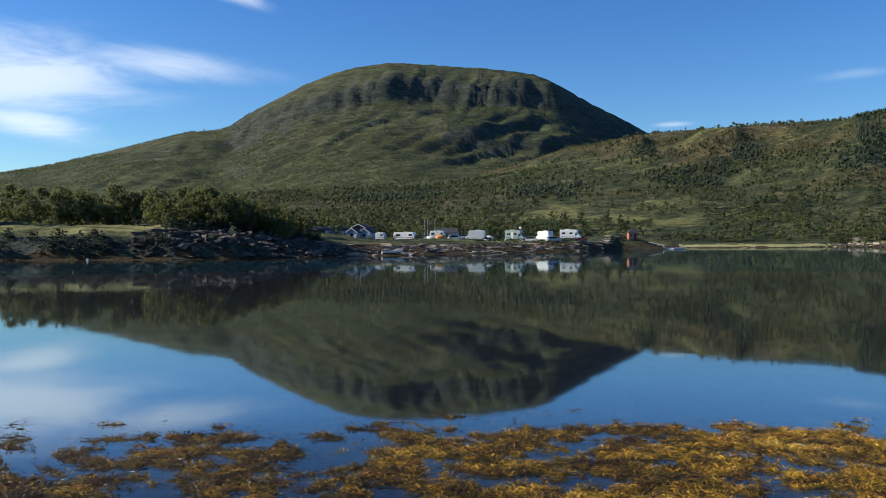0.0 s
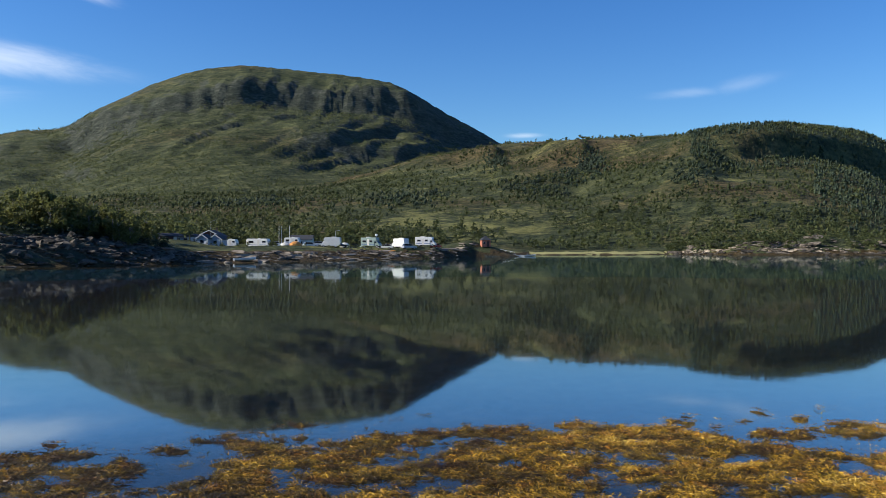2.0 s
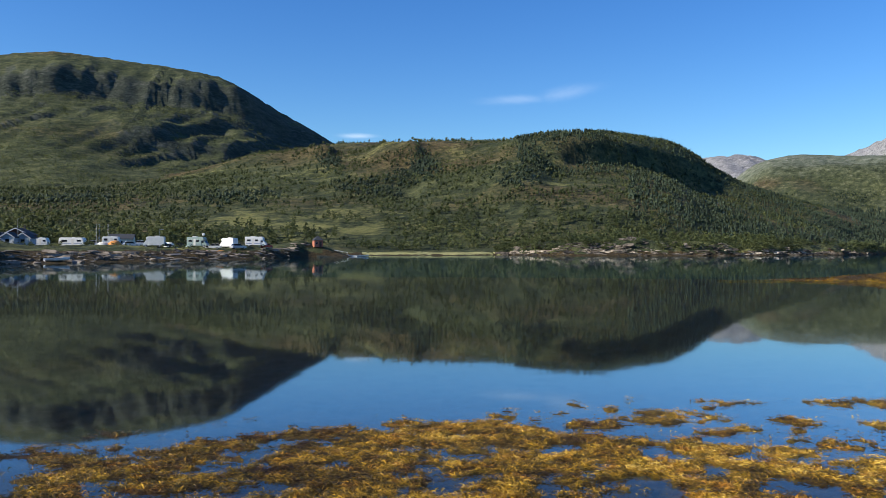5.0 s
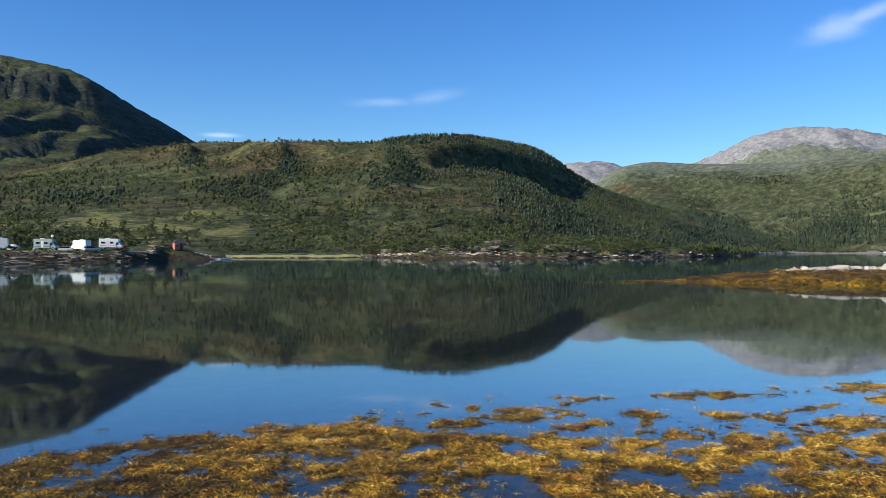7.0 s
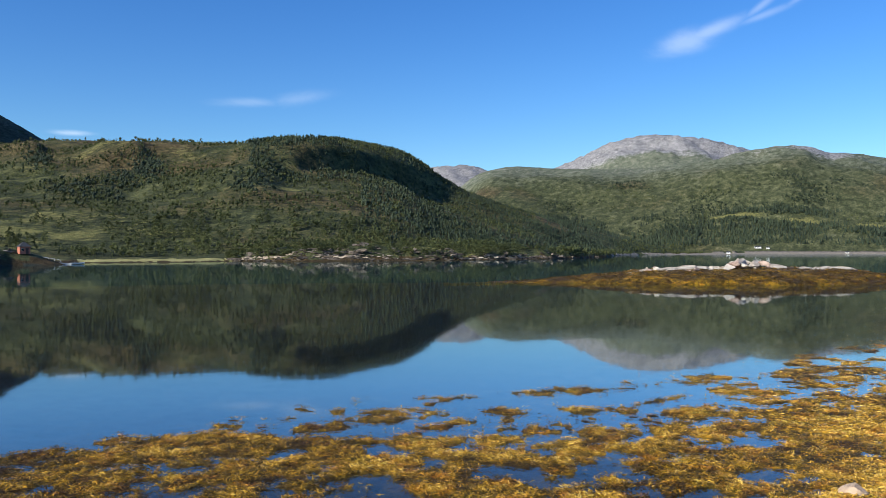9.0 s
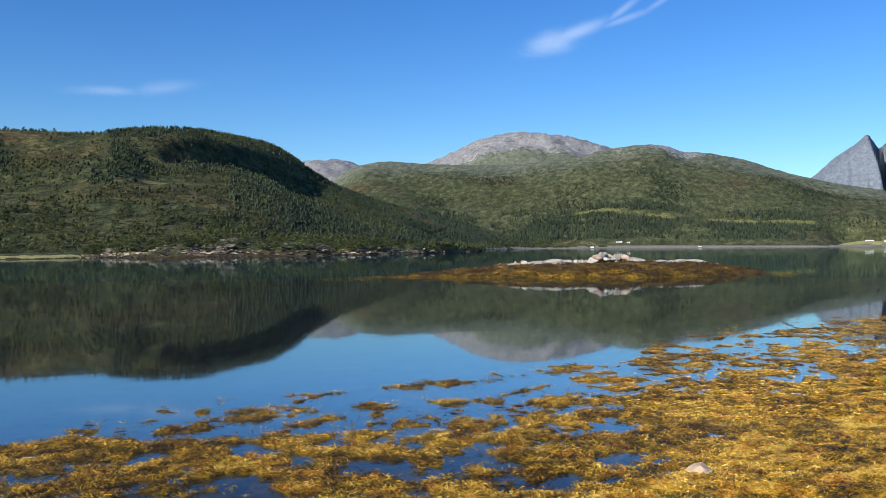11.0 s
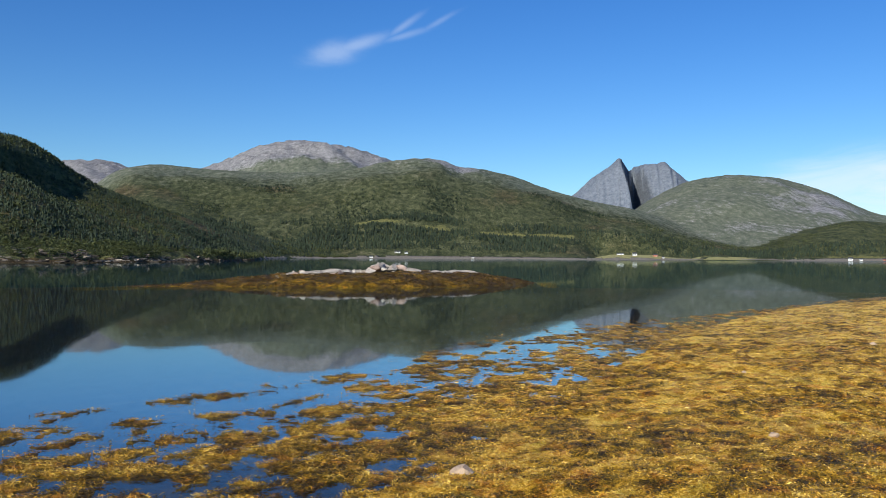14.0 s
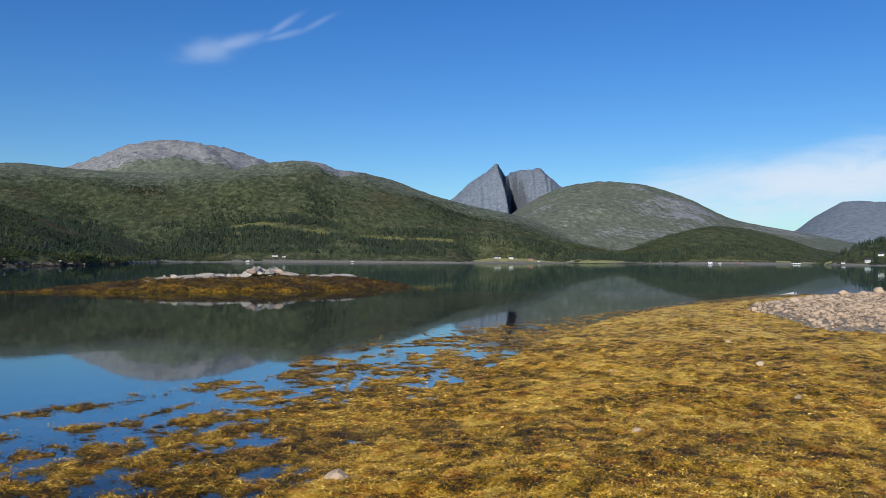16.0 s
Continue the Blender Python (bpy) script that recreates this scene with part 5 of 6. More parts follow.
# pale slabs along the crest: place, size, stretch, flatness
for k, (u, v, s_, long, flat) in enumerate(((-7.8, -1.0, 0.8, 1.4, 0.7), (-5.6, -1.2, 1.1, 1.8, 0.75), (-4.0, -0.6, 1.2, 1.7, 0.75), (-1.6, -1.0, 1.0, 1.6, 0.8), (-0.2, -0.5, 0.9, 1.5, 0.8),
                                            (6.3, -0.8, 0.9, 1.5, 0.7), (7.4, -0.4, 0.8, 1.5, 0.7), (9.9, -1.4, 0.9, 1.6, 0.6), (11.6, -0.8, 1.0, 1.8, 0.65), (13.2, -0.9, 1.1, 1.9, 0.6),
                                            (15.0, -0.8, 0.9, 1.9, 0.55), (16.6, -1.0, 0.6, 1.8, 0.5))):
    on_skerry(u, v, s_, PALE_ROCKS[k % 7], 0.05, long * 1.15, flat)
# the broken mound
for k, (u, v, s_, h) in enumerate(((2.6, -1.4, 1.5, 0.45), (1.5, -2.2, 1.0, 0.35), (3.7, -2.0, 1.1, 0.45), (2.2, -0.6, 1.3, 0.50), (3.0, -1.0, 1.0, 0.70), (0.8, -2.6, 0.8, 0.30), (4.6, -2.4, 0.8, 0.40),
                                   (2.4, -2.9, 0.8, 0.45), (1.6, -1.0, 0.8, 0.7), (3.4, -2.8, 0.7, 0.5))):
    on_skerry(u, v, s_, (PINK_ROCKS if k % 5 == 1 else PALE_ROCKS)[k % 4], h)
for k in range(90):
    u = gs.uniform(-10, 17)
    on_skerry(u, gs.uniform(-3.6, 3.5), 0.16 + 0.5 * gs.uniform(0, 1) ** 2.5, PALE_ROCKS[k % 7] if k % 4 else PINK_ROCKS[k % 4], 0.08)
gk = np.random.default_rng(16)
ku, kv = gk.uniform(-25, 23, 20000), gk.uniform(-13, 4, 20000)
kz = skerry_height(ku, kv)
keep = (kz > 0.0) & ((kz < 1.25) | (gk.uniform(0, 1, len(ku)) < 0.3))
ku, kv, kz = ku[keep], kv[keep], kz[keep]
strands("seaweed_strands", SK_MID.x + SK_AXIS.x * ku + SK_SIDE.x * kv, SK_MID.y + SK_AXIS.y * ku + SK_SIDE.y * kv, kz + 0.02,
        np.clip(0.52 + 0.40 * fbm(ku / 1.6, kv / 1.6, 3, 82), 0.2, 0.9), 0.24, 0.05, "golden brown wrack hanging over the skerry", 17)

# stones on the beach
gg = np.random.default_rng(15)
for x, y, s_ in ((10.7, 4.42, 0.18), (14.4, 0.68, 0.10), (24.6, -1.72, 0.17), (13.0, 6.9, 0.06), (22.0, 2.0, 0.08), (31.0, -1.0, 0.12), (19.0, -2.2, 0.09)):
    put_rock("stone", STONES[int(s_ * 100) % 7], x, y, ground(x, y) + 0.15 + 0.25 * s_, s_, gg, "pale rounded beach stone lying on the wrack", "stones on the wrack", "stone")
pieces = []
for k in range(14000):
    a, d = gg.uniform(92.5, 106), gg.uniform(36, 66)
    x, y = at(a, d)
    gm = float(gravel_mask(np.array([x]), np.array([y]))[0])
    if gm < gg.uniform(0.03, 0.55) or len(pieces) > 5600:
        continue
    s_ = 0.035 + 0.14 * gg.uniform(0, 1) ** 2.2
    v = ICO1[0] * (1 + gg.uniform(-0.2, 0.2, (12, 1))) * (s_ * gg.uniform(0.8, 1.5), s_, s_ * gg.uniform(0.5, 0.8))
    t = gg.uniform(0, 6.283)
    v = np.stack([v[:, 0] * math.cos(t) - v[:, 1] * math.sin(t), v[:, 0] * math.sin(t) + v[:, 1] * math.cos(t), v[:, 2]], 1)
    pieces.append((v + (x, y, 0), ICO1[1]))
gv, gf = joined(pieces)
cent = gv.reshape(-1, 12, 3).mean(1)
gv[:, 2] += np.repeat(land(cent[:, 0], cent[:, 1])[0], 12) + 0.04
tagged(new("gravel", mesh_np("gravel", gv, gf, MAT_GRAVEL, False)), "pale rounded shingle heaped on the beach", "gravel", kind="stuff")
for a, d, s_ in ((98.2, 57, 0.50), (100.1, 58, 0.55), (101.2, 57, 0.5), (95.3, 55, 0.42), (96.6, 56, 0.36), (96.1, 55.5, 0.30), (93.1, 58, 0.26), (93.0, 53, 0.22), (99.2, 56, 0.34), (97.4, 54, 0.30)):
    x, y = at(a, d)
    put_rock("stone", STONES[int(a * 10) % 7], x, y, ground(x, y) + 0.25 * s_, s_, gg, "large pale block on the crest of the shingle", "stones on the shingle", "stone")
for k in range(170):
    a, d = gg.uniform(93, 104), gg.uniform(38, 60)
    x, y = at(a, d)
    if gravel_mask(np.array([x]), np.array([y]))[0] < 0.12:
        continue
    s_ = 0.09 + 0.16 * gg.uniform(0, 1) ** 2
    put_rock("stone", STONES[k % 7], x, y, ground(x, y) + 0.2 * s_, s_, gg, "large pale stone on the shingle bank", "stones on the shingle", "stone")

# ---------------------------------------------------------------- campsite
MAT_WHITE = plain("white_paint", (0.66, 0.66, 0.63), 0.45, 0, 0.06)
MAT_CREAM = plain("cream_panel", (0.62, 0.60, 0.54), 0.5, 0, 0.08)
MAT_GREYBLUE = plain("grey_blue_boards", (0.30, 0.36, 0.42), 0.7, 0, 0.15)
MAT_GREYGREEN = plain("grey_green_paint", (0.26, 0.33, 0.29), 0.5, 0, 0.1)
MAT_BROWN = plain("brown_boards", (0.09, 0.045, 0.035), 0.75, 0, 0.2)
MAT_RED = plain("red_boards", (0.42, 0.15, 0.09), 0.7, 0, 0.18)
MAT_REDPAINT = plain("red_gloss", (0.45, 0.05, 0.03), 0.3, 0, 0.08)
MAT_ROOF = plain("dark_roofing", (0.045, 0.048, 0.052), 0.8, 0, 0.25)
MAT_DARKCAR = plain("dark_car_paint", (0.03, 0.035, 0.045), 0.25, 0, 0.1)
MAT_SILVER = plain("silver_car_paint", (0.45, 0.46, 0.48), 0.3, 0.3, 0.08)
MAT_TYRE = plain("rubber", (0.018, 0.018, 0.018), 0.85, 0, 0.2)
MAT_HUB = plain("wheel_metal", (0.5, 0.5, 0.5), 0.35, 0.8, 0.1)
MAT_GLASS = plain("dark_glass", (0.015, 0.018, 0.022), 0.06, 0, 0.1, spec=0.6)
MAT_STEEL = plain("galvanised_steel", (0.48, 0.49, 0.50), 0.4, 0.7, 0.12)
MAT_PLANK = plain("grey_planks", (0.42, 0.39, 0.35), 0.8, 0, 0.22)
MAT_ORANGE = plain("orange_tent_cloth", (0.62, 0.26, 0.06), 0.7, 0, 0.12)
MAT_TENT = plain("pale_tent_cloth", (0.62, 0.60, 0.52), 0.75, 0, 0.1)
MAT_BLUE = plain("blue_cloth", (0.10, 0.20, 0.45), 0.7, 0, 0.12)
MAT_STRIPE = plain("blue_stripe", (0.10, 0.16, 0.30), 0.4, 0, 0.05)


def stood(name, az, r, turn, label, category, group="", sink=0.03):
    x, y = at(az, r)
    return thing(name, x, y, ground(x, y) - sink, -az + turn, label, category, group)


def wheel(parent, x, y, rad=0.33, width=0.2):
    side = -1 if y < 0 else 1
    w = part("wheel", rod(bmesh.new(), (x, y - width / 2, rad), (x, y + width / 2, rad), rad, seg=18), MAT_TYRE, parent)
    part("rim", rod(bmesh.new(), (x, y + side * width * 0.4, rad), (x, y + side * width * 0.56, rad), rad * 0.6, seg=14), MAT_HUB, w, "bright metal rim")


def pane(parent, cx, cy, cz, sx, sz, name="window", proud=0.03, frame_mat=None):
    """A window on a side that faces -y."""
    w = part(name, boxed(cx, cy, cz, sx + 0.08, proud, sz + 0.08, 0.01), frame_mat or MAT_WHITE, parent)
    part("glass", boxed(cx, cy - proud * 0.6, cz, sx, proud, sz, 0.008), MAT_GLASS, w, "dark glass pane")
    return w


def caravan(az, r, turn=0, length=5.6, mat=None, label="white caravan with dark windows on the campsite bank"):
    mat = mat or MAT_WHITE
    t = stood("caravan", az, r, turn, label, "caravan", "caravans")
    L, H = length / 2, 2.55
    out = [(-L, 0.75), (-L + 0.25, 0.45), (L - 0.2, 0.45), (L, 0.9), (L - 0.08, 1.6), (L - 0.4, H - 0.1), (L - 0.7, H), (-L + 0.5, H), (-L + 0.12, H - 0.2), (-L, 1.9)]
    part("body", extrude_outline(out, -1.12, 1.12, 0.05), mat, t)
    part("stripe", boxed(0, -1.125, 1.0, length * 0.86, 0.02, 0.12), MAT_STRIPE, t, "blue trim stripe")
    pane(t, -L * 0.55, -1.13, 1.65, length * 0.22, 0.62)
    pane(t, L * 0.62, -1.13, 1.7, length * 0.16, 0.5)
    d = part("door", boxed(L * 0.12, -1.13, 1.35, 0.62, 0.04, 1.7, 0.02), MAT_CREAM, t)
    part("handle", boxed(L * 0.12 + 0.22, -1.165, 1.3, 0.1, 0.03, 0.03), MAT_STEEL, d)
    part("roof_vent", boxed(0.2, 0, H + 0.06, 0.6, 0.6, 0.12, 0.03), MAT_CREAM, t)
    for y in (-1.0, 1.0):
        wheel(t, 0.1, y)
    bm = rod(bmesh.new(), (L - 0.05, 0, 0.5), (L + 1.0, 0, 0.45), 0.05)
    rod(bm, (L + 0.9, 0, 0.0), (L + 0.9, 0, 0.5), 0.04)
    part("drawbar", bm, MAT_STEEL, t)
    return t


def motorhome(az, r, turn=0, length=6.8, mat=None, label="white motorhome with dark windows on the campsite bank", dish=False):
    mat = mat or MAT_WHITE
    t = stood("motorhome", az, r, turn, label, "motorhome", "motorhomes")
    L, H = length / 2, 2.95
    out = [(-L, 0.5), (L - 1.5, 0.5), (L - 1.5, 1.9), (L - 0.9, 2.05), (L - 0.75, 2.4), (L - 1.1, H - 0.05), (L - 1.4, H), (-L + 0.15, H), (-L, H - 0.15)]
    part("body", extrude_outline(out, -1.13, 1.13, 0.05), mat, t)
    part("cab", extrude_outline([(L - 1.55, 0.45), (L, 0.45), (L, 0.95), (L - 0.25, 1.2), (L - 0.85, 1.95), (L - 1.55, 1.95)], -1.0, 1.0, 0.05), mat, t)
    part("cab_window", boxed(L - 1.15, -1.01, 1.52, 0.6, 0.03, 0.5, 0.01), MAT_GLASS, t, "dark glass")
    bm = boxed(0, 0, 0, 0.03, 1.7, 0.85, 0.01)
    bmesh.ops.transform(bm, matrix=pose(L - 0.50, 0, 1.58, 0, -39, 0), verts=bm.verts)
    part("windscreen", bm, MAT_GLASS, t, "dark glass")
    pane(t, -L * 0.62, -1.14, 1.85, 1.1, 0.55)
    pane(t, L * 0.12, -1.14, 1.85, 0.9, 0.55)
    d = part("door", boxed(-L * 0.2, -1.14, 1.5, 0.62, 0.04, 1.85, 0.02), MAT_CREAM, t)
    part("handle", boxed(-L * 0.2 + 0.22, -1.175, 1.4, 0.1, 0.03, 0.03), MAT_STEEL, d)
    part("stripe", boxed(-0.6, -1.135, 0.95, length * 0.7, 0.02, 0.14), MAT_STRIPE, t, "blue trim stripe")
    part("roof_box", boxed(-L * 0.3, 0, H + 0.1, 1.2, 1.2, 0.2, 0.05), MAT_CREAM, t)
    for x in (-L + 1.2, L - 0.75):
        for y in (-0.98, 0.98):
            wheel(t, x, y, 0.36, 0.24)
    for y in (-0.75, 0.75):
        part("headlight", boxed(L - 0.02, y, 0.82, 0.06, 0.3, 0.16, 0.02), MAT_HUB, t, "clear headlight")
    if dish:
        rod_bm = rod(bmesh.new(), (L - 1.3, 0, H), (L - 1.3, 0, H + 0.5), 0.03)
        bmesh.ops.create_cone(rod_bm, cap_ends=True, segments=18, radius1=0.42, radius2=0.10, depth=0.14, matrix=pose(L - 1.3, -0.1, H + 0.75, 65, 0, 20))
        part("satellite_dish", rod_bm, MAT_WHITE, t, "round white satellite dish")
    return t


def car(az, r, turn, mat, label):
    t = stood("car", az, r, turn, label, "car", "parked cars")
    part("body", extrude_outline([(-2.15, 0.35), (2.1, 0.35), (2.15, 0.7), (1.9, 0.88), (0.95, 0.98), (-1.9, 1.0), (-2.15, 0.85)], -0.86, 0.86, 0.06), mat, t)
    part("cabin", extrude_outline([(-1.95, 0.98), (0.95, 0.96), (0.25, 1.48), (-1.6, 1.52)], -0.74, 0.74, 0.04), MAT_GLASS, t, "dark glazed cabin")
    part("roof", extrude_outline([(-1.66, 1.48), (0.22, 1.46), (0.1, 1.56), (-1.5, 1.58)], -0.72, 0.72, 0.02), mat, t)
    for x in (-1.35, 1.35):
        for y in (-0.8, 0.8):
            wheel(t, x, y, 0.32, 0.2)
    for y in (-0.62, 0.62):
        part("headlight", boxed(2.12, y, 0.72, 0.08, 0.3, 0.14, 0.02), MAT_HUB, t, "clear headlight")
    return t


def tent(az, r, turn, mat, size, label):
    t = stood("tent", az, r, turn, label, "tent", "tents")
    bm = bmesh.new()
    rows = 7
    prof = []
    for i in range(rows):
        a = math.pi * i / (rows - 1)
        prof.append((math.cos(a) * 1.0, math.sin(a) ** 0.8 * 1.0))
    rings_ = []
    for y, k in ((-1.5, 0.35), (-1.1, 0.8), (0.0, 1.0), (1.1, 0.8), (1.5, 0.3)):
        rings_.append([bm.verts.new((px * k * size * 1.1, y * size, pz * k * size * 0.95)) for px, pz in prof])
    for ra, rb in zip(rings_, rings_[1:]):
        for i in range(rows - 1):
            bm.faces.new((ra[i], ra[i + 1], rb[i + 1], rb[i]))
    bm.faces.new(rings_[0])
    bm.faces.new(rings_[-1][::-1])
    bmesh.ops.recalc_face_normals(bm, faces=bm.faces)
    part("flysheet", bm, mat, t)
    bm = rod(bmesh.new(), (-0.36 * size, -1.56 * size, 0.0), (0, -1.53 * size, 0.33 * size), 0.02)
    rod(bm, (0.36 * size, -1.56 * size, 0.0), (0, -1.53 * size, 0.33 * size), 0.02)
    part("pole", bm, MAT_STEEL, t)
    return t


def cabin(name, az, r, turn, L, D, wall_h, rise, mat, roof, label, category="cabin", windows=2, gable_front=False, chimney=False, door_at=None, group=""):
    """A boarded house; its ridge runs along x, or away from the viewer where the gable faces forward."""
    t = stood(name, az, r, turn, label, category, group, 0.1)
    if gable_front:
        prof = [(-L / 2, 0), (L / 2, 0), (L / 2, wall_h), (0, wall_h + rise), (-L / 2, wall_h)]
        part("wall", extrude_outline(prof, -D / 2, D / 2), mat, t)
        for sgn in (-1, 1):
            e = 0.3
            k = (rise) / (L / 2)
            x1 = sgn * (L / 2 + e)
            slab = [(0, wall_h + rise + 0.02), (x1, wall_h - e * k + 0.02), (x1, wall_h - e * k + 0.18), (0, wall_h + rise + 0.2)]
            part("roof", extrude_outline(slab, -D / 2 - 0.35, D / 2 + 0.35), roof, t)
            edge = [(0, wall_h + rise - 0.10), (x1, wall_h - e * k - 0.10), (x1, wall_h - e * k + 0.16), (0, wall_h + rise + 0.16)]
            part("bargeboard", extrude_outline(edge, -D / 2 - 0.42, -D / 2 - 0.36), MAT_WHITE, t, "white bargeboard")
    else:
        bm = extrude_outline([(-D / 2, 0), (D / 2, 0), (D / 2, wall_h), (0, wall_h + rise), (-D / 2, wall_h)], -L / 2, L / 2)
        bmesh.ops.transform(bm, matrix=pose(0, 0, 0, 0, 0, 90), verts=bm.verts)
        part("wall", bm, mat, t)
        k = rise / (D / 2)
        for sgn in (-1, 1):
            e = 0.35
            x1 = sgn * (D / 2 + e)
            slab = [(0, wall_h + rise + 0.02), (x1, wall_h - e * k + 0.02), (x1, wall_h - e * k + 0.18), (0, wall_h + rise + 0.2)]
            bm = extrude_outline(slab, -L / 2 - 0.3, L / 2 + 0.3)
            bmesh.ops.transform(bm, matrix=pose(0, 0, 0, 0, 0, 90), verts=bm.verts)
            part("roof", bm, roof, t)
    spots = [(-0.5 + (i + 0.5) / (windows + (1 if door_at is None else 0))) * L for i in range(windows)]
    for wx in spots:
        pane(t, wx, -D / 2 - 0.02, wall_h * 0.58, min(0.95, L / (windows + 2)), min(1.0, wall_h * 0.4), proud=0.05)
    dx = L * 0.34 if door_at is None else door_at
    d = part("door", boxed(dx, -D / 2 - 0.02, 1.0, 0.85, 0.06, 1.95, 0.01), MAT_WHITE, t, "white boarded door")
    part("handle", boxed(dx + 0.3, -D / 2 - 0.07, 1.0, 0.12, 0.04, 0.03), MAT_STEEL, d)
    for sx_ in (-1, 1):
        part("corner_board", boxed(sx_ * (L / 2 - 0.05), -D / 2 - 0.015, wall_h / 2, 0.12, 0.05, wall_h), MAT_WHITE, t, "white corner board")
    if chimney:
        part("chimney", boxed(L * 0.18, 0.2 if not gable_front else 0, wall_h + rise + 0.35, 0.5, 0.5, 1.0, 0.02), MAT_SHORE_ROCK, t, "stone chimney")
    return t


def pole_thing(name, az, r, height, label, category, group, top="ball"):
    t = stood(name, az, r, 0, label, category, group)
    part("pole", rod(bmesh.new(), (0, 0, 0), (0, 0, height), 0.07, 0.045), MAT_WHITE if top == "ball" else MAT_STEEL, t)
    bm = bmesh.new()
    if top == "ball":
        bmesh.ops.create_uvsphere(bm, u_segments=10, v_segments=8, radius=0.12, matrix=Matrix.Translation((0, 0, height + 0.08)))
        part("finial", bm, MAT_STEEL, t)
    else:
        rod(bm, (0, 0, height - 0.05), (0.7, 0, height + 0.1), 0.035)
        box(bm, 0.95, 0, height + 0.12, 0.6, 0.22, 0.12, 0.03)
        part("lamp_head", bm, MAT_STEEL, t)
    return t


cabin("shed", -8.4, 240, 4, 5.0, 3.5, 2.1, 0.7, MAT_BROWN, MAT_ROOF, "low dark brown boarded shed by the rocks", "shed", windows=1)
cabin("cabin", -7.2, 246, -14, 5.8, 4.2, 2.1, 0.6, MAT_GREYBLUE, MAT_ROOF, "grey-blue boarded cabin with a low roof", "cabin", windows=2, group="camp cabins")
cabin("cabin", -6.1, 242, -20, 3.2, 4.2, 2.0, 1.1, MAT_GREYBLUE, MAT_ROOF, "grey-blue cabin with a white-edged gable", "cabin", windows=1, gable_front=True, door_at=0.9, group="camp cabins")
cabin("cabin", -5.25, 244, -20, 3.6, 4.4, 2.0, 1.2, MAT_GREYBLUE, MAT_ROOF, "grey-blue cabin with a white-edged gable", "cabin", windows=1, gable_front=True, door_at=1.0, group="camp cabins")
cabin("house", -5.6, 268, -18, 7.5, 6.5, 3.0, 1.8, MAT_BROWN, MAT_ROOF, "brown house with a dark white-edged roof", "house", windows=2, gable_front=True, chimney=True)
pole_thing("antenna_mast", -5.7, 262, 7.5, "thin steel mast beside the brown house", "mast", "", "lamp")
caravan(-4.45, 262, -22, 4.6)
caravan(-2.6, 240, -24, 6.6, label="long white caravan with an awning window")
tent(-1.75, 247, 10, MAT_BLUE, 1.4, "small blue tent beside the caravan")
tent(-0.85, 246, 0, MAT_TENT, 1.6, "pale tent pitched on the bank")
tent(-0.15, 246, -15, MAT_ORANGE, 1.7, "orange tent pitched on the bank")
cabin("house", 0.3, 270, -8, 6.8, 5.5, 2.6, 1.3, MAT_CREAM, MAT_ROOF, "pale service house with a dark roof", "house", windows=2)
for az in (-1.25, -1.08, -0.55):
    pole_thing("flagpole", az, 250, 6.0, "slender white flagpole without a flag", "flagpole", "flagpoles")
car(0.85, 248, 12, MAT_WHITE, "white parked car on the campsite")
car(-1.3, 254, 0, MAT_SILVER, "silver parked car between tents")
motorhome(2.25, 243, 170, 5.6, label="white camper van parked on the bank")
pole_thing("lamp_post", 2.55, 252, 4.8, "grey steel lamp post on the campsite", "lamp post", "lamp posts", "lamp")
tent(3.15, 247, 5, MAT_TENT, 1.5, "small beige tent on the bank")
car(3.95, 250, 8, MAT_DARKCAR, "dark parked estate car on the campsite")
car(1.55, 250, -8, MAT_SILVER, "silver parked car beside the camper van")
car(5.95, 249, 170, MAT_WHITE, "white parked car beside the grey-green motorhome")
car(-1.55, 239, 14, MAT_WHITE, "white parked car by the long caravan")
car(2.85, 243, -12, MAT_DARKCAR, "dark parked car beside the camper van")
car(7.6, 246, 24, MAT_SILVER, "silver parked car beside the motorhome")
caravan(-0.35, 262, -16, 4.8, label="white caravan parked behind the tents")
tent(4.35, 244, 20, MAT_GREYGREEN, 1.2, "small green tent on the bank")
motorhome(5.0, 244, -24, 5.8, MAT_GREYGREEN, "grey-green motorhome with a satellite dish", True)
motorhome(6.95, 252, 140, 5.2)
motorhome(8.75, 254, -14, 6.2, label="large white motorhome parked at the bank's end")
car(9.45, 256, 60, MAT_REDPAINT, "red parked car beside the motorhome")


def kayak(az, r, turn, mat, label):
    t = stood("kayak", az, r, turn, label, "kayak", "kayaks", -0.05)
    bm = bmesh.new()
    rings_ = []
    for i in range(11):
        u = -1 + 0.2 * i
        w = 0.30 * max(0.02, (1 - u * u)) ** 0.6
        rings_.append([bm.verts.new((u * 2.1, w * math.cos(a), 0.18 + 0.16 * math.sin(a) * (0.4 + 0.6 * (1 - u * u)) + 0.10 * u * u)) for a in np.linspace(0, 2 * math.pi, 10, endpoint=False)])
    for ra, rb in zip(rings_, rings_[1:]):
        for i in range(10):
            j = (i + 1) % 10
            bm.faces.new((ra[i], ra[j], rb[j], rb[i]))
    bm.faces.new(rings_[0][::-1])
    bm.faces.new(rings_[-1])
    bmesh.ops.recalc_face_normals(bm, faces=bm.faces)
    part("hull", bm, mat, t)
    part("seat_well", boxed(-0.1, 0, 0.33, 0.8, 0.36, 0.06, 0.02), MAT_TYRE, t, "dark seat well")
    return t


gc = np.random.default_rng(19)
caz = np.concatenate([gc.normal(c, 0.35, 9) for c in (-5.2, -3.6, -1.6, 0.6, 4.6, 7.6)] + [gc.uniform(-8, 12, 30)])
crr = gc.uniform(226, 238, len(caz))
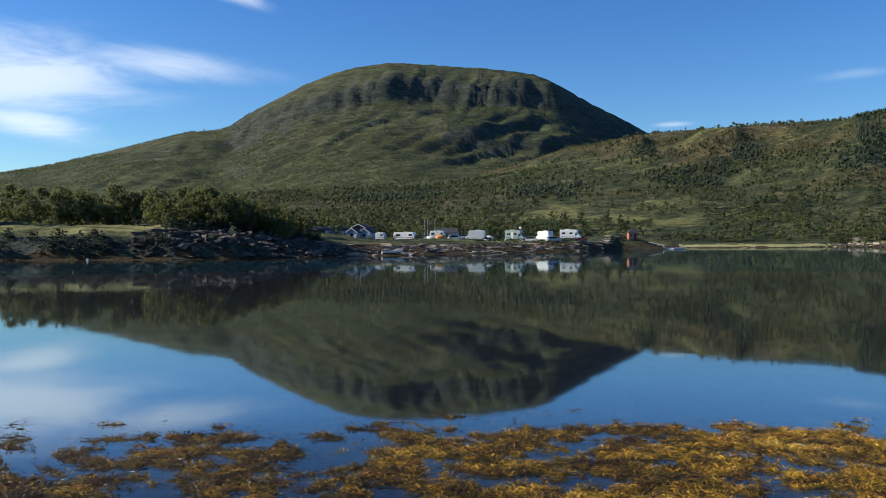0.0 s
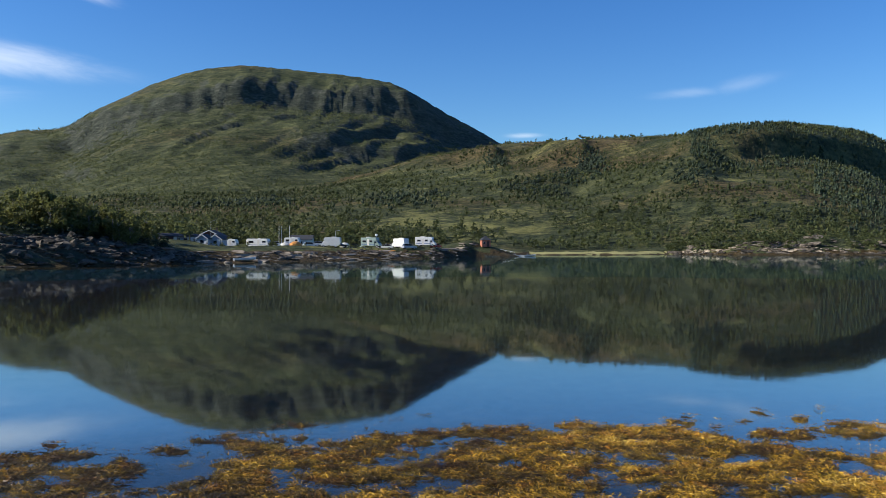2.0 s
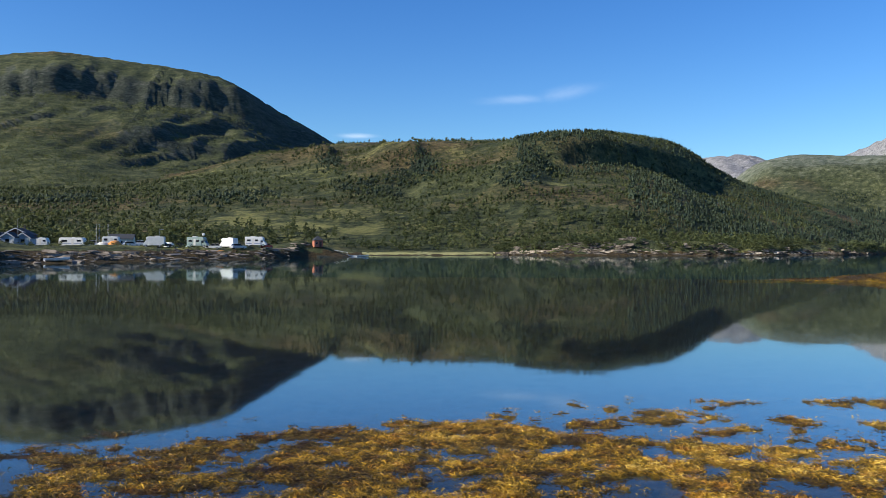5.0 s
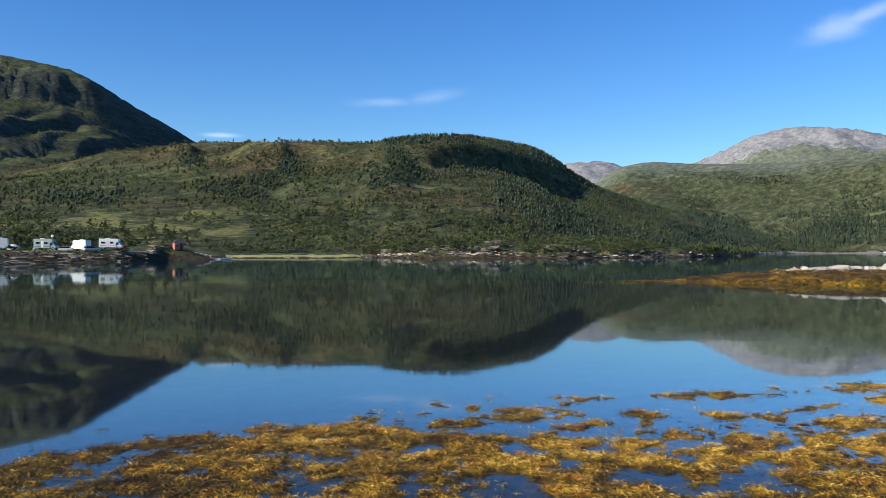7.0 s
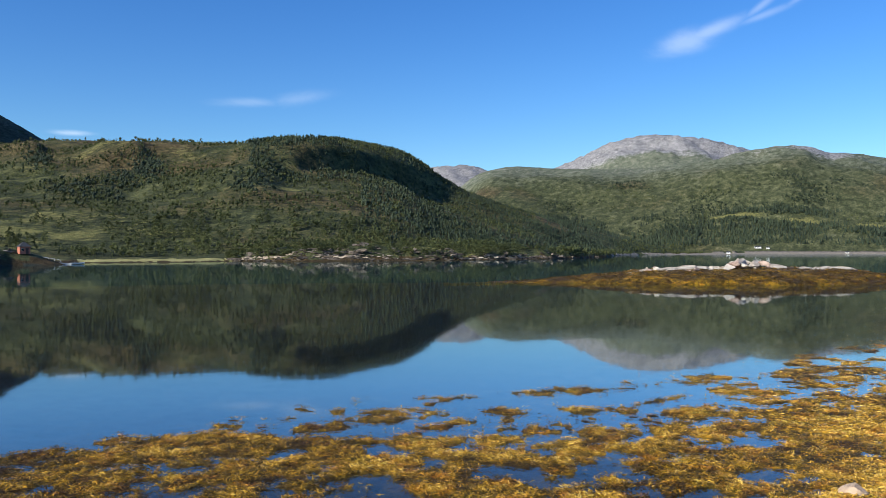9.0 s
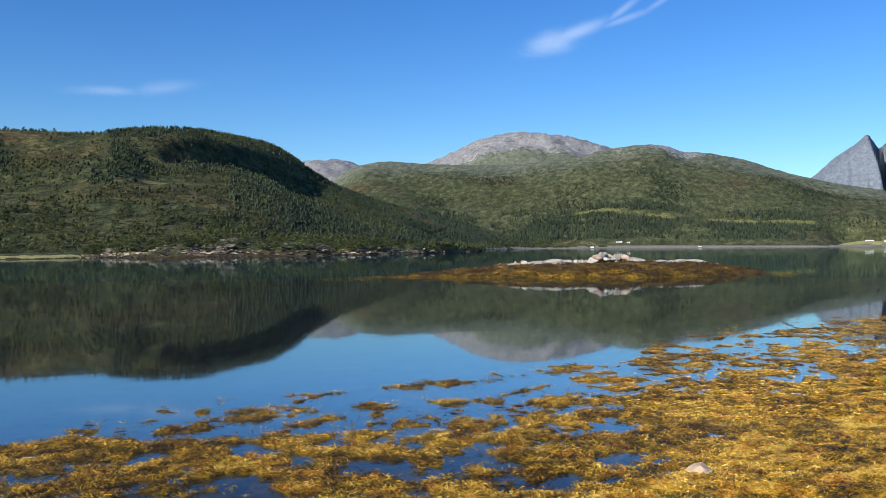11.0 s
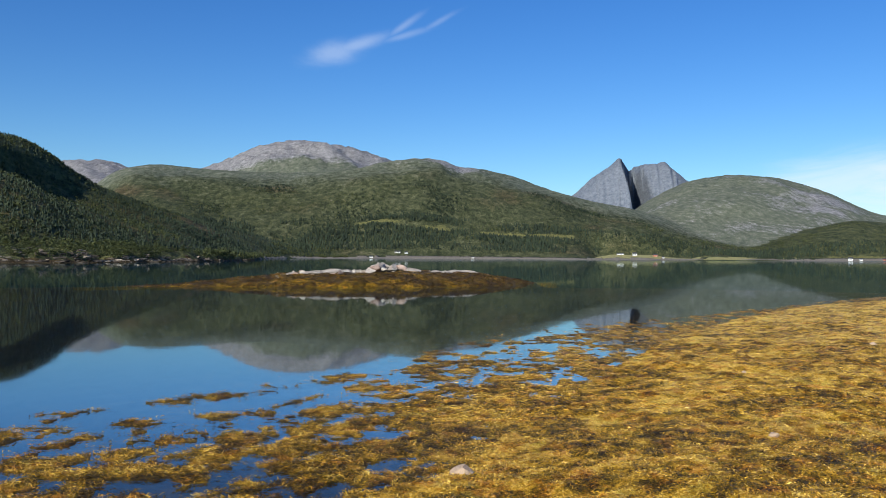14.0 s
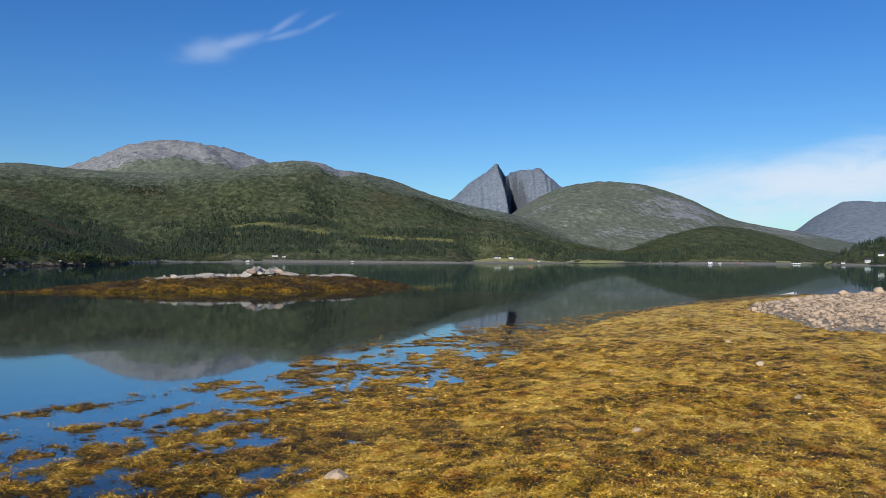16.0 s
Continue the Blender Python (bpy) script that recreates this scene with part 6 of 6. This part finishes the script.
forest("camp_scrub", crr * np.sin(np.radians(caz)), crr * np.cos(np.radians(caz)), gc.uniform(0.7, 1.7, len(caz)), MIDS, MAT_BIRCH, "low green bushes along the edge of the campsite", 20, 1.7)
kayak(5.75, 232, 12, MAT_REDPAINT, "red kayak lying on the bank")
kayak(6.15, 233, -8, MAT_ORANGE, "orange kayak lying on the bank")

# red hut with a steep dark roof
hx, hy = at(12.85, 286)
hut = thing("hut", hx, hy, ground(hx, hy) - 0.1, -12.85 + 14, "small red wooden hut with a dark peaked roof", "hut")
part("wall", boxed(0, 0, 1.15, 3.0, 2.8, 2.3, 0.02), MAT_RED, hut)
bm = bmesh.new()
bmesh.ops.create_cone(bm, cap_ends=True, segments=4, radius1=2.55, radius2=0.25, depth=1.5, matrix=pose(0, 0, 3.05, 0, 0, 45))
part("roof", bm, MAT_ROOF, hut)
d = part("door", boxed(0.6, -1.42, 1.0, 0.8, 0.06, 1.9, 0.01), MAT_BROWN, hut, "dark boarded door")
part("handle", boxed(0.85, -1.47, 1.0, 0.1, 0.04, 0.03), MAT_STEEL, d)
pane(hut, -0.7, -1.42, 1.35, 0.7, 0.7, proud=0.05)

# floating pontoon with its gangway
px_, py_ = at(14.95, 288)
pont = thing("pontoon", px_, py_, 0.0, -15.2 - 4, "pale floating pontoon moored off the point", "pontoon")
part("float", boxed(0, 0, 0.12, 9.0, 2.4, 0.5, 0.05), MAT_CREAM, pont)
for i in range(18):
    part("plank", boxed(-4.25 + 0.5 * i, 0, 0.40, 0.46, 2.5, 0.06), MAT_WHITE, pont)
for x in (-4, 0, 4):
    part("bollard", rod(bmesh.new(), (x, -1.0, 0.42), (x, -1.0, 0.85), 0.08), MAT_STEEL, pont)
gx_, gy_ = at(14.1, 291)
gang = thing("gangway", gx_, gy_, 0.55, -14.1 - 4, "white gangway sloping down to the pontoon", "gangway")
for y in (-0.7, 0.7):
    part("rail", rod(bmesh.new(), (-4.3, y, 2.4), (4.0, y, 0.85), 0.04), MAT_WHITE, gang)
    part("beam", rod(bmesh.new(), (-4.3, y, 1.5), (4.0, y, 0.0), 0.09), MAT_WHITE, gang)
    for i in range(6):
        u = i / 5
        part("post", rod(bmesh.new(), (-4.3 + 8.3 * u, y, 1.5 - 1.5 * u), (-4.3 + 8.3 * u, y, 2.4 - 1.55 * u), 0.03), MAT_WHITE, gang)
bm = boxed(0, 0, 0, 8.4, 1.3, 0.06)
bmesh.ops.transform(bm, matrix=pose(-0.15, 0, 0.82, 0, math.degrees(math.atan(1.5 / 8.3)), 0), verts=bm.verts)
part("deck", bm, MAT_PLANK, gang)


def rowing_boat(az, r, turn, label, scale=1.0):
    x, y = at(az, r)
    t = thing("rowing_boat", x, y, max(ground(x, y), -0.08) - (0.26 if scale < 1 else 0), -az + turn, label, "boat", "boats")
    bm = bmesh.new()
    rings_ = []
    for i in range(10):
        u = i / 9
        w = 0.78 * min(1, (1.02 - u) * 2.2) ** 0.6
        sheer = 0.55 + 0.25 * u * u
        keel = 0.02 + 0.28 * u ** 4
        rings_.append([bm.verts.new((-2.0 + 4.0 * u, w * sy_, keel + (sheer - keel) * zz_)) for sy_, zz_ in ((-1, 1), (-0.82, 0.35), (0, 0), (0.82, 0.35), (1, 1), (0.9, 1.0), (0.72, 0.42), (0, 0.12), (-0.72, 0.42), (-0.9, 1.0))])
    for ra, rb in zip(rings_, rings_[1:]):
        for i in range(10):
            j = (i + 1) % 10
            bm.faces.new((ra[i], ra[j], rb[j], rb[i]))
    bm.faces.new(rings_[0][::-1])
    bm.faces.new(rings_[-1])
    bmesh.ops.recalc_face_normals(bm, faces=bm.faces)
    part("hull", bm, MAT_WHITE, t)
    for x_ in (-0.9, 0.3):
        part("thwart", boxed(x_, 0, 0.42, 0.28, 1.2, 0.05, 0.01), MAT_PLANK, t, "grey plank seat")
    t.scale = (scale,) * 3
    return t


rowing_boat(-3.5, 179, 12, "small white rowing boat at the water's edge", 1.15)
rowing_boat(15.9, 284, 10, "white rowing boat moored by the pontoon")
rowing_boat(94.9, 90, 74, "small white rowing boat moored off the shingle spit", 0.7)
bx, by = at(-23.2, 150)
buoy = thing("buoy", bx, by, 0, 0, "small white mooring buoy on the water", "buoy")
bm = bmesh.new()
bmesh.ops.create_uvsphere(bm, u_segments=12, v_segments=8, radius=0.17, matrix=Matrix.LocRotScale((0, 0, 0.14), None, (1, 1, 1.5)))
part("float", bm, MAT_WHITE, buoy)
part("ring", rod(bmesh.new(), (0, 0, 0.37), (0, 0, 0.46), 0.04), MAT_STEEL, buoy)

# ---------------------------------------------------------------- farms on the far shore
def farmhouse(az, r, turn, L, D, wall_h, rise, mat, label, windows=3, category="farmhouse"):
    return cabin("farmhouse" if category == "farmhouse" else "barn", az, r, turn, L * 0.58, D * 0.65, wall_h * 0.72, rise * 0.72, mat, MAT_ROOF, label, category, windows=windows, chimney=category == "farmhouse", group="far farms")


farmhouse(58.6, 1385, 0, 10, 7, 3.4, 2.0, MAT_WHITE, "white boathouse at the far water's edge", 2)
farmhouse(60.4, 1470, 5, 17, 8, 3.6, 2.4, MAT_WHITE, "long white farmhouse under the spruces")
farmhouse(61.0, 1466, -6, 9, 7, 3.4, 2.0, MAT_WHITE, "white cottage near the far shore", 2)
farmhouse(65.6, 1435, 0, 9, 6, 3.0, 1.8, MAT_CREAM, "pale boathouse at the far water's edge", 2)
farmhouse(76.55, 1550, 8, 13, 9, 5.2, 3.4, MAT_WHITE, "tall white farmhouse on a green field")
farmhouse(75.6, 1560, 0, 22, 9, 3.2, 2.2, MAT_WHITE, "long white barn on a green field", 4, "barn")
farmhouse(77.9, 1545, -10, 14, 8, 4.0, 3.0, MAT_RED, "red barn beside the green field", 2, "barn")
farmhouse(78.4, 1530, 0, 8, 6, 3.0, 2.0, MAT_WHITE, "white cottage by the shore field", 2)
farmhouse(89.7, 1530, 6, 12, 9, 5.0, 3.2, MAT_WHITE, "tall white house by the far shore")
farmhouse(90.3, 1525, -4, 9, 7, 3.2, 2.2, MAT_WHITE, "white shed beside the tall house", 2)
farmhouse(91.6, 1535, 0, 12, 8, 3.4, 2.4, MAT_RED, "red barn on the far shore", 2, "barn")
farmhouse(94.9, 1515, 0, 24, 8, 3.0, 1.8, MAT_CREAM, "long pale shed at the far water's edge", 4, "barn")
farmhouse(97.6, 1180, 0, 8, 6, 2.8, 1.8, MAT_WHITE, "white boathouse under the headland", 2)
farmhouse(99.0, 1215, 4, 15, 9, 5.0, 3.2, MAT_WHITE, "large white farmhouse below the headland")
farmhouse(99.7, 1220, -8, 12, 8, 4.2, 2.8, MAT_WHITE, "white farm building below the headland", 2)
